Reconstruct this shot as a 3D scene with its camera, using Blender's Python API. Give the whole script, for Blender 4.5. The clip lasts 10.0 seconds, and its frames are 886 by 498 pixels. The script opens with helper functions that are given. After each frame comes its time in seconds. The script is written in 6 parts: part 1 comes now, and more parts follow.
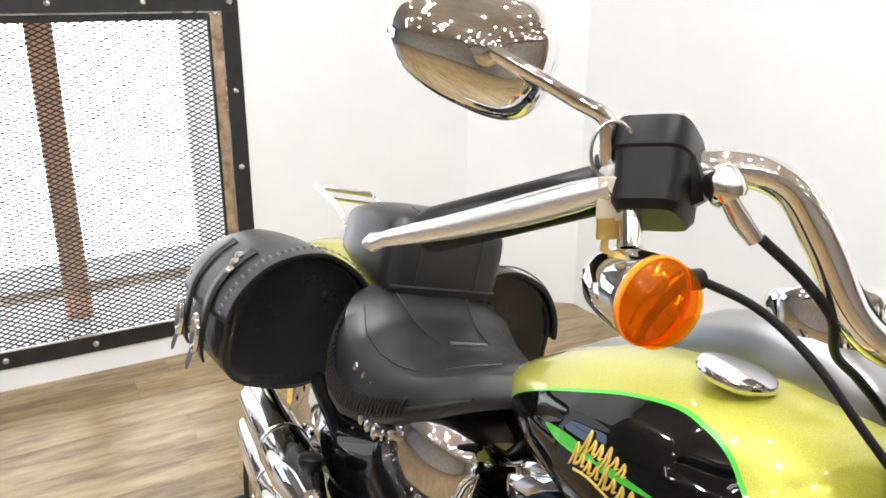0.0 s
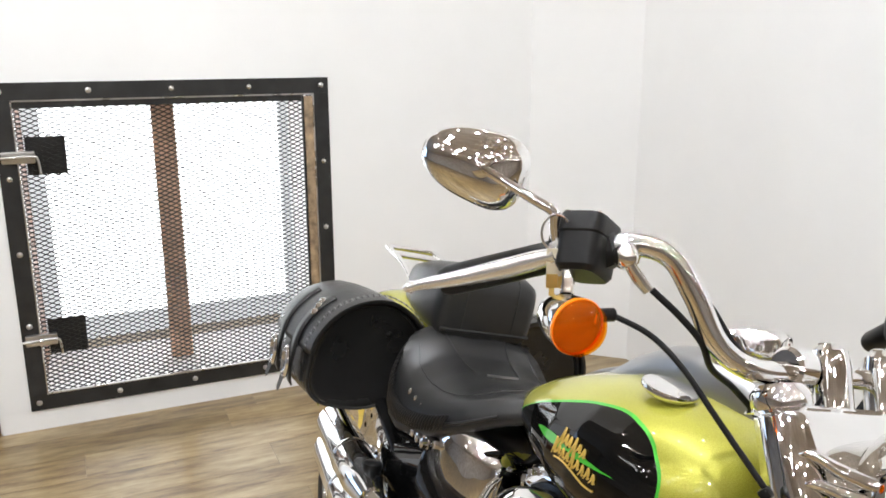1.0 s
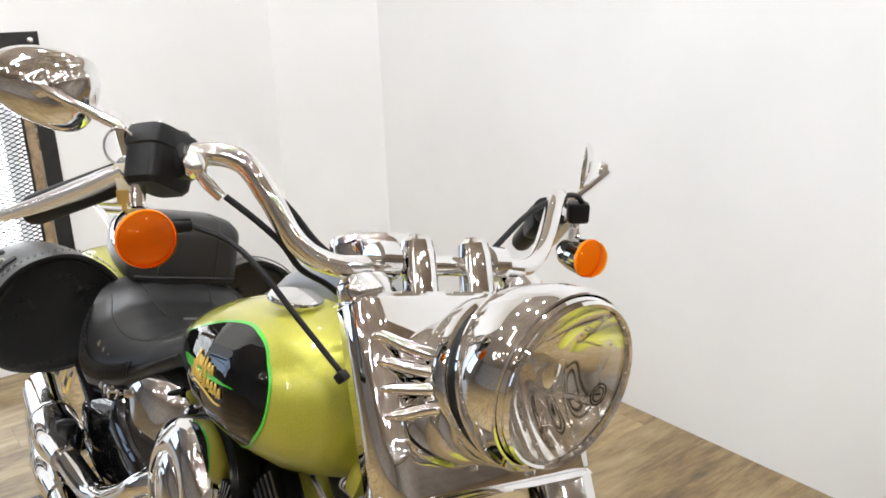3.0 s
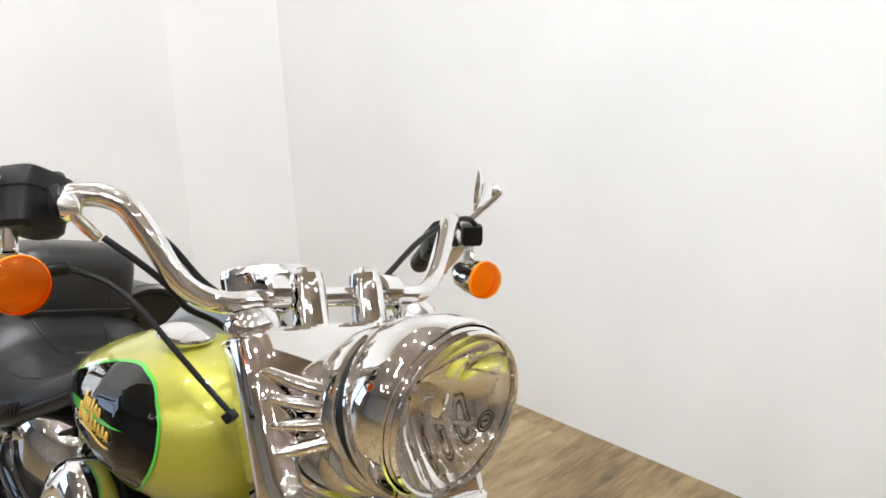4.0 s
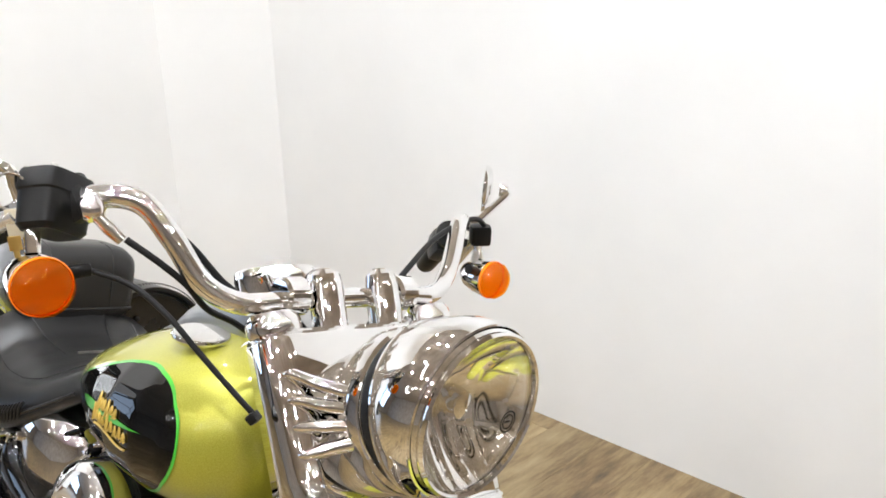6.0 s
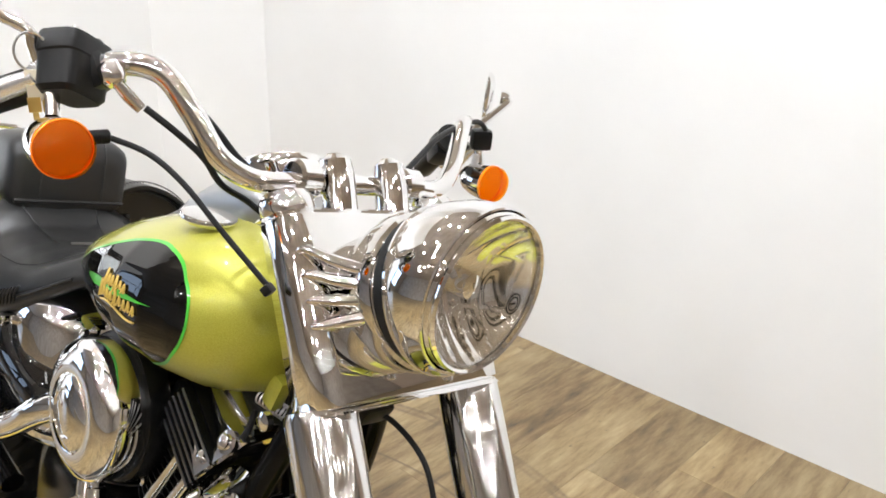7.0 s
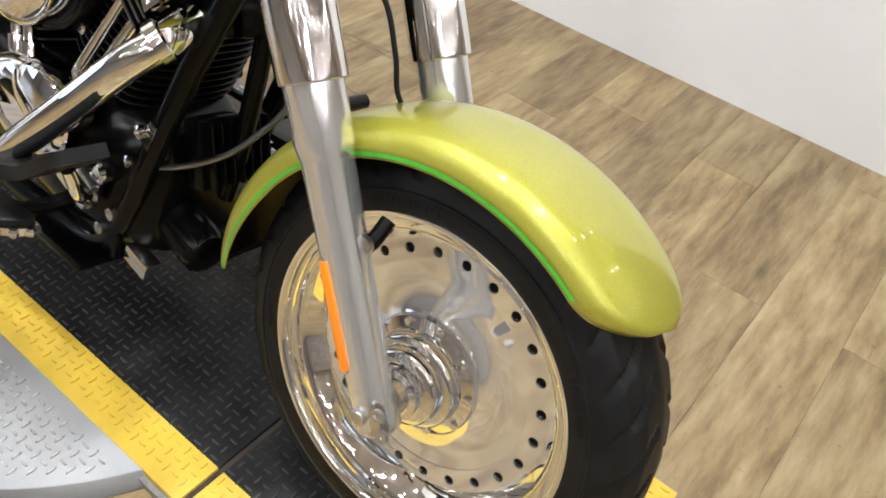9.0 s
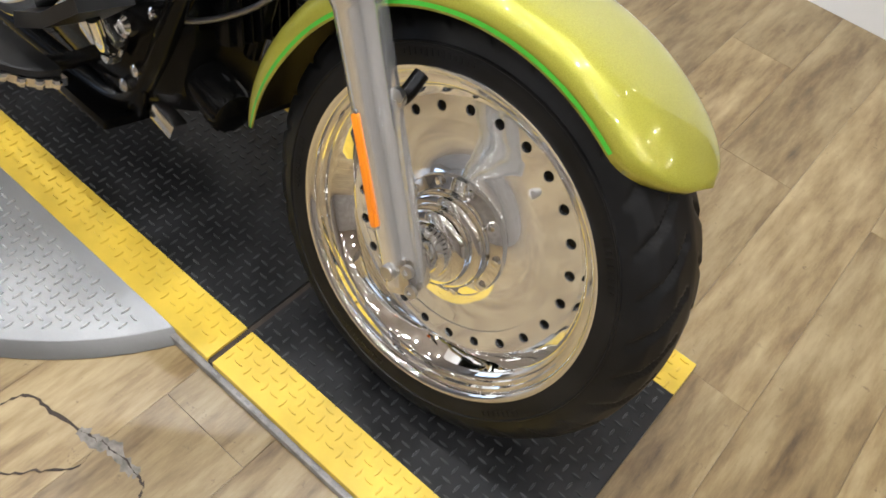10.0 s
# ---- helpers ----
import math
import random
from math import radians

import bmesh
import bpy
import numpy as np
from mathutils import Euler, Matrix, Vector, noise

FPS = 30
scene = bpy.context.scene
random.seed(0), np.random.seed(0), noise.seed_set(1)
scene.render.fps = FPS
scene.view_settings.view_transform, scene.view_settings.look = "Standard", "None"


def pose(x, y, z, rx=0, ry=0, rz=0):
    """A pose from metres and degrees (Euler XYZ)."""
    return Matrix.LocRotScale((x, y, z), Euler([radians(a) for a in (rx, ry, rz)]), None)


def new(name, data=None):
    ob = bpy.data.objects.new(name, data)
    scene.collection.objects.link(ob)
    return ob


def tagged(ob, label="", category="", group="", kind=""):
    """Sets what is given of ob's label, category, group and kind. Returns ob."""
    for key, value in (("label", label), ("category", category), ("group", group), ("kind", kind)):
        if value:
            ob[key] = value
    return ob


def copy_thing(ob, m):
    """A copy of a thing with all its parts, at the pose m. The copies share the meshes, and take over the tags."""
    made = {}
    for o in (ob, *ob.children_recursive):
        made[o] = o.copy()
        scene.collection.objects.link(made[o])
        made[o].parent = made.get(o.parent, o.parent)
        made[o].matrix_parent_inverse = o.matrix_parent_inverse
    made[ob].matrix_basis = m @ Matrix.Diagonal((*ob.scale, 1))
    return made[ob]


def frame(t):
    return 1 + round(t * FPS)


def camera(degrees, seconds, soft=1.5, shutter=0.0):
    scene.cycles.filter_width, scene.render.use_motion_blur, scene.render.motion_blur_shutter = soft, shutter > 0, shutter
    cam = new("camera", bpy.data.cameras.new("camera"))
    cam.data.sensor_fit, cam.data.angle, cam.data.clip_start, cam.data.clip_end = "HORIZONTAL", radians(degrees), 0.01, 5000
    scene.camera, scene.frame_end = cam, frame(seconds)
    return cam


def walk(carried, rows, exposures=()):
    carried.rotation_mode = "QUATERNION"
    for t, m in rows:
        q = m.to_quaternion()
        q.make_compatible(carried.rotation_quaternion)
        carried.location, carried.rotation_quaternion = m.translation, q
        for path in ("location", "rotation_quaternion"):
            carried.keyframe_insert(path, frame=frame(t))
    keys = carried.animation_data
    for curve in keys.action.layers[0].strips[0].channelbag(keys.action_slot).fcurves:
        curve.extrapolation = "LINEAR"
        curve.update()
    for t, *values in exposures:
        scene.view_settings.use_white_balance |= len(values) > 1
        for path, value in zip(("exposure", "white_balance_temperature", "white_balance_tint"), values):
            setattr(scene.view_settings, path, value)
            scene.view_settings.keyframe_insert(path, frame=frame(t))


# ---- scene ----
# ---------------------------------------------------------------- camera and walk
cam = camera(57.46, 10.0, soft=1.7)
PATH = [
    (0, -0.1328, -0.5348, 1.3318, 71.828, -0.096, 60.165),
    (0.5, 0.0813, -0.6112, 1.3812, 75.254, -2.138, 60.587),
    (1, 0.1922, -0.6288, 1.4222, 75.942, 0.142, 65.868),
    (1.5, 0.2562, -0.5354, 1.4234, 76.580, 1.551, 63.098),
    (2, 0.3058, -0.4839, 1.4021, 74.980, 0.890, 60.283),
    (2.5, 0.3292, -0.4435, 1.3707, 73.028, 1.650, 56.187),
    (3, 0.3551, -0.4166, 1.3638, 72.840, 1.954, 51.957),
    (3.2, 0.3676, -0.4093, 1.3675, 73.285, 2.575, 49.837),
    (4.3, 0.3821, -0.3896, 1.4021, 73.985, 2.045, 44.605),
    (4.5, 0.3812, -0.3998, 1.4088, 75.029, 2.287, 43.853),
    (5, 0.3919, -0.4169, 1.4192, 75.697, 2.341, 43.961),
    (5.2, 0.3857, -0.4197, 1.4146, 75.516, 2.393, 44.148),
    (6.3, 0.3451, -0.4320, 1.3910, 71.666, 0.773, 44.785),
    (6.5, 0.3430, -0.4436, 1.3796, 70.854, 0.102, 44.813),
    (7, 0.3470, -0.4882, 1.3519, 68.462, -1.516, 43.519),
    (7.5, 0.3579, -0.5453, 1.3224, 65.089, -2.711, 42.251),
    (8, 0.3591, -0.5854, 1.2848, 58.641, -5.566, 42.032),
    (8.5, 0.3566, -0.6006, 1.2466, 52.914, -6.685, 39.545),
    (9, 0.3693, -0.6174, 1.2095, 46.626, -7.173, 38.709),
    (9.5, 0.3708, -0.6357, 1.1849, 42.459, -7.639, 39.244),
    (10, 0.3770, -0.6490, 1.1666, 39.128, -7.213, 40.414),
]
walk(cam, [(t, pose(*p)) for t, *p in PATH], exposures=[(0, -0.60), (1, -0.90), (3, -0.82), (5, -0.78), (6.5, -0.68), (8, -0.62), (10, -0.86)])

# ---------------------------------------------------------------- light
world = bpy.data.worlds.new("world")
scene.world = world
world.use_nodes = True
world.node_tree.nodes["Background"].inputs[0].default_value = (0.9, 0.95, 1.0, 1)
world.node_tree.nodes["Background"].inputs[1].default_value = 1.0
FLOOR, CEIL = -0.03, 3.4
X0, X1, Y0, Y1 = -3.10, 7.0, -7.5, 1.65      # inner faces of the room
XW, YW = -8.0, -1.02                         # the showroom goes on behind the window wall's end
YN = 7.0                                     # and to the north past the white wall
KEY = 1.0


def area(name, x, y, z, sx, sy, watts, colour, rx=0, ry=0, rz=0):
    lamp = bpy.data.lights.new(name, "AREA")
    lamp.shape, lamp.size, lamp.size_y, lamp.energy, lamp.color = "RECTANGLE", sx, sy, watts * KEY, colour
    ob = new(name, lamp)
    ob.matrix_world = pose(x, y, z, rx, ry, rz)
    return ob


def downlight(name, x, y, z, watts, colour, radius=0.03):
    lamp = bpy.data.lights.new(name, "SPOT")
    lamp.energy, lamp.color, lamp.shadow_soft_size = watts * KEY, colour, radius
    lamp.spot_size, lamp.spot_blend = radians(160), 0.45
    ob = new(name, lamp)
    ob.location = (x, y, z)
    return ob


# bright bulbs that shine down from the ceiling, and daylight at the caged window
WARM = (0.925, 0.965, 1.03)
FLOODS = [(-1.45, 0.20), (-0.55, 0.15), (0.35, 0.20), (2.6, 3.2), (4.4, 4.4), (-1.35, -1.0), (0.15, -0.95), (2.0, -1.1), (-2.3, -1.9), (-0.7, -2.2), (1.1, -2.3), (-1.8, -3.8), (0.6, -4.0), (3.2, -3.0), (5.2, -1.2)]
for x, y in FLOODS:
    downlight("bulb_light", x, y, CEIL - 0.075, 155 if 0 < y < 1 else 135 if -2.5 < y < 0 else 95, WARM)
area("window_daylight", -3.6, -0.28, 0.75, 1.0, 1.0, 24, (0.93, 0.97, 1.0), 0, -90, 0)


# ---------------------------------------------------------------- materials
def material(name, colour, rough=0.5, metal=0.0, **more):
    """A principled material with its node tree: returns material, nodes, links, shader."""
    m = bpy.data.materials.new(name)
    m.use_nodes = True
    n, l = m.node_tree.nodes, m.node_tree.links
    s = n["Principled BSDF"]
    s.inputs["Base Color"].default_value = (*colour, 1)
    s.inputs["Roughness"].default_value = rough
    s.inputs["Metallic"].default_value = metal
    for key, value in more.items():
        s.inputs[key.replace("_", " ")].default_value = value
    return m, n, l, s


def coords(n, l, scale=(1, 1, 1)):
    tc, mp = n.new("ShaderNodeTexCoord"), n.new("ShaderNodeMapping")
    mp.inputs["Scale"].default_value = scale
    l.new(tc.outputs["Object"], mp.inputs["Vector"])
    return mp.outputs["Vector"]


def noise_tex(n, l, vec, scale, detail=4.0, rough=0.55):
    t = n.new("ShaderNodeTexNoise")
    t.inputs["Scale"].default_value, t.inputs["Detail"].default_value, t.inputs["Roughness"].default_value = scale, detail, rough
    if vec:
        l.new(vec, t.inputs["Vector"])
    return t


def ramp(n, l, src, stops):
    r = n.new("ShaderNodeValToRGB")
    while len(r.color_ramp.elements) < len(stops):
        r.color_ramp.elements.new(0.5)
    for e, (p, c) in zip(r.color_ramp.elements, stops):
        e.position, e.color = p, (*c, 1) if len(c) == 3 else c
    l.new(src, r.inputs["Fac"])
    return r.outputs["Color"]


def bump(n, l, s, height, strength, distance=0.001):
    b = n.new("ShaderNodeBump")
    b.inputs["Strength"].default_value, b.inputs["Distance"].default_value = strength, distance
    l.new(height, b.inputs["Height"])
    l.new(b.outputs["Normal"], s.inputs["Normal"])


def rough_var(n, l, s, vec, scale, lo, hi):
    t = noise_tex(n, l, vec, scale)
    mr = n.new("ShaderNodeMapRange")
    mr.inputs["From Min"].default_value, mr.inputs["From Max"].default_value = 0.3, 0.7
    mr.inputs["To Min"].default_value, mr.inputs["To Max"].default_value = lo, hi
    l.new(t.outputs["Fac"], mr.inputs["Value"])
    l.new(mr.outputs["Result"], s.inputs["Roughness"])
    return t


def make_chrome(name, colour, lo, hi):
    m, n, l, s = material(name, colour, lo, 1.0)
    rough_var(n, l, s, coords(n, l), 9, lo, hi)
    return m


CHROME = make_chrome("chrome", (0.90, 0.90, 0.90), 0.012, 0.03)
POLISHED = make_chrome("polished_aluminium", (0.80, 0.79, 0.78), 0.09, 0.2)
SATIN = make_chrome("satin_aluminium", (0.88, 0.88, 0.88), 0.14, 0.22)
SATIN.node_tree.nodes["Principled BSDF"].inputs["Metallic"].default_value = 0.85
WHEEL_METAL = make_chrome("buffed_wheel_metal", (0.95, 0.948, 0.94), 0.025, 0.07)
WHEEL_METAL.node_tree.nodes["Principled BSDF"].inputs["Metallic"].default_value = 0.86
FORK_CHROME = make_chrome("fork_cover_chrome", (0.88, 0.88, 0.88), 0.085, 0.13)
CONSOLE_GREY = make_chrome("satin_grey_console", (0.40, 0.40, 0.40), 0.28, 0.40)
STEEL = make_chrome("brushed_steel", (0.62, 0.61, 0.60), 0.22, 0.38)


def make_paint(name, colour, flake, coat=1.0):
    m, n, l, s = material(name, colour, 0.42, 0.10, Coat_Weight=coat, Coat_Roughness=0.02)
    v = coords(n, l)
    t = noise_tex(n, l, v, 900, 1)
    c = ramp(n, l, t.outputs["Fac"], [(0.3, colour), (0.75, flake)])
    l.new(c, s.inputs["Base Color"])
    bump(n, l, s, noise_tex(n, l, v, 45, 2).outputs["Fac"], 0.02, 0.0006)
    return m


LIME = make_paint("lime_pearl_paint", (0.37, 0.355, 0.034), (0.50, 0.48, 0.068))
LIME.node_tree.nodes["Principled BSDF"].inputs["Metallic"].default_value = 0.40
GLOSS_BLACK = make_paint("gloss_black_paint", (0.002, 0.002, 0.002), (0.004, 0.004, 0.004))
GLOSS_BLACK.node_tree.nodes["Principled BSDF"].inputs["Metallic"].default_value = 0.0
GLOSS_BLACK.node_tree.nodes["Principled BSDF"].inputs["Specular IOR Level"].default_value = 0.0
STRIPE, *_ = material("green_pinstripe", (0.06, 0.46, 0.035), 0.3, Coat_Weight=1.0)
GOLD, *_ = material("gold_script", (0.62, 0.42, 0.08), 0.4, Coat_Weight=0.6)
FRAME_BLACK, *_ = material("frame_black_enamel", (0.003, 0.003, 0.003), 0.2, Specular_IOR_Level=0.16)


def make_rubber(name, colour, rough):
    m, n, l, s = material(name, colour, rough, Specular_IOR_Level=0.22)
    v = coords(n, l)
    t = noise_tex(n, l, v, 14, 5)
    c = ramp(n, l, t.outputs["Fac"], [(0.35, colour), (0.7, tuple(min(1, x * 1.8 + 0.002) for x in colour))])
    l.new(c, s.inputs["Base Color"])
    bump(n, l, s, noise_tex(n, l, v, 350, 3).outputs["Fac"], 0.15, 0.0006)
    return m


RUBBER = make_rubber("tyre_rubber", (0.0055, 0.0055, 0.0058), 0.44)
RUBBER.node_tree.nodes["Principled BSDF"].inputs["Specular IOR Level"].default_value = 0.24
BLACK_PLASTIC = make_rubber("black_plastic", (0.005, 0.005, 0.005), 0.36)
CABLE = make_rubber("cable_sheath", (0.006, 0.006, 0.0065), 0.45)


def make_leather(name, dark, light, lo, hi, relief):
    m, n, l, s = material(name, dark, 0.42, Specular_IOR_Level=0.55)
    v = coords(n, l)
    t = noise_tex(n, l, v, 6, 6)
    c = ramp(n, l, t.outputs["Fac"], [(0.3, dark), (0.75, light)])
    l.new(c, s.inputs["Base Color"])
    vo = n.new("ShaderNodeTexVoronoi")
    vo.inputs["Scale"].default_value = 420
    l.new(v, vo.inputs["Vector"])
    bump(n, l, s, vo.outputs["Distance"], relief, 0.0008)
    rough_var(n, l, s, v, 8, lo, hi)
    return m


LEATHER = make_leather("black_leather", (0.008, 0.008, 0.008), (0.022, 0.0217, 0.0213), 0.27, 0.42, 0.20)
BAG_LEATHER = make_leather("glossy_black_leather", (0.006, 0.006, 0.006), (0.017, 0.0167, 0.0164), 0.19, 0.32, 0.10)
THREAD, *_ = material("pale_thread", (0.22, 0.22, 0.225), 0.6)


def make_lens(name, colour, rough, trans):
    m, n, l, s = material(name, colour, rough, 0.0, Transmission_Weight=trans, IOR=1.45, Coat_Weight=0.4)
    return m


def make_amber():
    """Clear amber plastic: it tints what lies behind it and shines a little."""
    m = bpy.data.materials.new("amber_lens")
    m.use_nodes = True
    n, l = m.node_tree.nodes, m.node_tree.links
    clear, shine, mix = n.new("ShaderNodeBsdfTransparent"), n.new("ShaderNodeBsdfGlossy"), n.new("ShaderNodeMixShader")
    clear.inputs["Color"].default_value = (1.0, 0.66, 0.10, 1)
    shine.inputs["Roughness"].default_value = 0.06
    mix.inputs["Fac"].default_value = 0.025
    l.new(clear.outputs[0], mix.inputs[1])
    l.new(shine.outputs[0], mix.inputs[2])
    milky, both = n.new("ShaderNodeBsdfDiffuse"), n.new("ShaderNodeMixShader")
    milky.inputs["Color"].default_value = (1.0, 0.27, 0.004, 1)
    both.inputs["Fac"].default_value = 0.07
    l.new(mix.outputs[0], both.inputs[1])
    l.new(milky.outputs[0], both.inputs[2])
    l.new(both.outputs[0], n["Material Output"].inputs["Surface"])
    return m


AMBER = make_amber()
AMBER_REFLECTOR, *_ = material("amber_reflector", (1.0, 0.27, 0.012), 0.2, Coat_Weight=1.0)
AMBER_DISH, *_ = material("signal_dish", (0.95, 0.80, 0.45), 0.22, 0.45)
AMBER_WALL, *_ = material("amber_lens_wall", (1.0, 0.62, 0.08), 0.3, Specular_IOR_Level=0.1)
GLASS = make_lens("clear_glass", (1, 1, 1), 0.0, 1.0)
GLASS.node_tree.nodes["Principled BSDF"].inputs["IOR"].default_value = 1.25
GLASS.node_tree.nodes["Principled BSDF"].inputs["Coat Weight"].default_value = 0.0


def make_wood_floor():
    m, n, l, s = material("vinyl_plank", (0.4, 0.28, 0.17), 0.30, Specular_IOR_Level=0.8)
    tc, mp = n.new("ShaderNodeTexCoord"), n.new("ShaderNodeMapping")
    info, comb = n.new("ShaderNodeObjectInfo"), n.new("ShaderNodeVectorMath")
    comb.operation = "ADD"
    scale = n.new("ShaderNodeVectorMath")
    scale.operation = "SCALE"
    scale.inputs["Scale"].default_value = 31.0
    l.new(info.outputs["Random"], scale.inputs[0])
    l.new(tc.outputs["Object"], comb.inputs[0])
    l.new(scale.outputs["Vector"], comb.inputs[1])
    l.new(comb.outputs["Vector"], mp.inputs["Vector"])
    mp.inputs["Scale"].default_value = (9, 1.6, 1)
    grain = noise_tex(n, l, mp.outputs["Vector"], 3.0, 9, 0.66)
    blot = noise_tex(n, l, mp.outputs["Vector"], 0.7, 3)
    mix = n.new("ShaderNodeMix")
    mix.data_type = "FLOAT"
    mix.inputs["Factor"].default_value = 0.36
    l.new(grain.outputs["Fac"], mix.inputs["A"])
    l.new(blot.outputs["Fac"], mix.inputs["B"])
    c = ramp(n, l, mix.outputs["Result"], [(0.33, (0.060, 0.036, 0.015)), (0.42, (0.180, 0.113, 0.045)), (0.51, (0.295, 0.208, 0.095)), (0.63, (0.43, 0.328, 0.175))])
    tint = n.new("ShaderNodeHueSaturation")
    val = n.new("ShaderNodeMapRange")
    val.inputs["To Min"].default_value, val.inputs["To Max"].default_value = 0.80, 1.08
    l.new(info.outputs["Random"], val.inputs["Value"])
    l.new(val.outputs["Result"], tint.inputs["Value"])
    l.new(c, tint.inputs["Color"])
    # round tyre scuffs and the cut joint about the turntable's centre, dark flecks
    geo, off, dist = n.new("ShaderNodeNewGeometry"), n.new("ShaderNodeVectorMath"), n.new("ShaderNodeVectorMath")
    off.inputs[1].default_value = (0.889, -0.012, 0.03)
    dist.operation = "LENGTH"
    l.new(geo.outputs["Position"], off.inputs[0])
    l.new(off.outputs["Vector"], dist.inputs[0])
    flat = noise_tex(n, l, geo.outputs["Position"], 11, 5, 0.7)
    scuff = ramp(n, l, dist.outputs["Value"], [(0.806, (0, 0, 0)), (0.810, (0.75, 0.75, 0.75)), (0.813, (0.75, 0.75, 0.75)), (0.816, (0, 0, 0)), (0.95, (0, 0, 0))])
    shift = n.new("ShaderNodeMath")
    shift.operation, shift.inputs[1].default_value = "SUBTRACT", 0.5
    l.new(dist.outputs["Value"], shift.inputs[0])
    band = ramp(n, l, shift.outputs["Value"], [(0.520, (0, 0, 0)), (0.530, (0.7, 0.7, 0.7)), (0.543, (0.35, 0.35, 0.35)), (0.556, (0.75, 0.75, 0.75)), (0.566, (0, 0, 0))])
    patch = ramp(n, l, flat.outputs["Fac"], [(0.32, (0.1, 0.1, 0.1)), (0.62, (1, 1, 1))])
    flecks = ramp(n, l, noise_tex(n, l, geo.outputs["Position"], 34, 4, 0.75).outputs["Fac"], [(0.63, (0, 0, 0)), (0.72, (0.7, 0.7, 0.7))])

    def blend(kind, a_out, b_out):
        x = n.new("ShaderNodeMix")
        x.data_type, x.blend_type = "RGBA", kind
        x.inputs["Factor"].default_value = 1.0
        l.new(a_out, x.inputs["A"])
        l.new(b_out, x.inputs["B"])
        return x
    sep = n.new("ShaderNodeSeparateXYZ")
    l.new(geo.outputs["Position"], sep.inputs["Vector"])
    side = ramp(n, l, sep.outputs["Y"], [(0.30, (0, 0, 0)), (0.42, (1, 1, 1))])
    rings = blend("MULTIPLY", blend("LIGHTEN", blend("MULTIPLY", band, patch).outputs["Result"], scuff).outputs["Result"], side)
    worn = blend("LIGHTEN", rings.outputs["Result"], flecks)
    stain = n.new("ShaderNodeMix")
    stain.data_type = "RGBA"
    l.new(worn.outputs["Result"], stain.inputs["Factor"])
    l.new(tint.outputs["Color"], stain.inputs["A"])
    stain.inputs["B"].default_value = (0.085, 0.050, 0.024, 1)
    l.new(stain.outputs["Result"], s.inputs["Base Color"])
    bump(n, l, s, grain.outputs["Fac"], 0.25, 0.0008)
    return m


WOOD = make_wood_floor()


def make_plain(name, colour, rough, scale=3.0, spread=0.12, relief=0.08):
    m, n, l, s = material(name, colour, rough)
    v = coords(n, l)
    t = noise_tex(n, l, v, scale, 6)
    c = ramp(n, l, t.outputs["Fac"], [(0.3, tuple(x * (1 - spread) for x in colour)), (0.7, tuple(min(1, x * (1 + spread)) for x in colour))])
    l.new(c, s.inputs["Base Color"])
    bump(n, l, s, noise_tex(n, l, v, 160, 4).outputs["Fac"], relief, 0.001)
    return m


WALL = make_plain("white_wall_paint", (0.84, 0.84, 0.835), 0.65, 1.3, 0.04)
CEILING = make_plain("ceiling_paint", (0.50, 0.452, 0.405), 0.8)
DARK_WALL = make_plain("reflected_wall_brown", (0.38, 0.345, 0.312), 0.6, 2.0, 0.2)
TAN_WALL = make_plain("tan_wall_paint", (0.55, 0.46, 0.38), 0.6, 1.5, 0.06)
BLACK_STEEL = make_plain("black_steel", (0.016, 0.016, 0.016), 0.45, 12, 0.5, 0.2)
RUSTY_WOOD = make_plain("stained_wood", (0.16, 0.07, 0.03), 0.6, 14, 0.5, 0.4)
WORN_TIMBER = make_plain("worn_timber", (0.30, 0.215, 0.13), 0.6, 22, 0.55, 0.4)
BROWN_POST = make_plain("brown_mullion", (0.80, 0.50, 0.33), 0.55, 10, 0.25)
MAT_BLACK = make_plain("worn_black_tread", (0.016, 0.016, 0.0165), 0.36, 9, 0.6, 0.3)
MAT_YELLOW = make_plain("yellow_safety_paint", (0.70, 0.485, 0.055), 0.42, 11, 0.15, 0.3)
PLATE = make_plain("silver_tread_plate", (0.25, 0.25, 0.25), 0.44, 7, 0.10, 0.2)
MAT_BLACK.node_tree.nodes["Principled BSDF"].inputs["Specular IOR Level"].default_value = 0.25
DARK_GAP = make_plain("dark_floor_gap", (0.045, 0.032, 0.024), 0.8, 20, 0.4)
TRIM_GREY = make_plain("grey_edge_trim", (0.22, 0.21, 0.20), 0.5, 40, 0.5, 0.3)
# lug colour lightened to stand in for specular glints on the black deck
LUG_BLACK = make_plain("glint_black_lug", (0.050, 0.050, 0.052), 0.30, 14, 0.6, 0.2)
PLATE.node_tree.nodes["Principled BSDF"].inputs["Metallic"].default_value = 0.80
# lighter copy of the plate metal, with the lugs' highlights put into its colour
PLATE_LUG = make_plain("highlit_tread_lug", (0.68, 0.68, 0.68), 0.28, 9, 0.08, 0.1)
PLATE_LUG.node_tree.nodes["Principled BSDF"].inputs["Metallic"].default_value = 0.55


def glow(name, colour, strength):
    m = bpy.data.materials.new(name)
    m.use_nodes = True
    n, l = m.node_tree.nodes, m.node_tree.links
    e = n.new("ShaderNodeEmission")
    e.inputs[0].default_value, e.inputs[1].default_value = (*colour, 1), strength
    l.new(e.outputs[0], n["Material Output"].inputs[0])
    return m


DAYLIGHT = glow("outdoor_daylight", (0.95, 0.97, 1.0), 1.9)
BULB = glow("lamp_bulb", (1.0, 0.97, 0.93), 220.0)
TUBE = glow("fluorescent_tube", (0.95, 0.98, 1.0), 25.0)


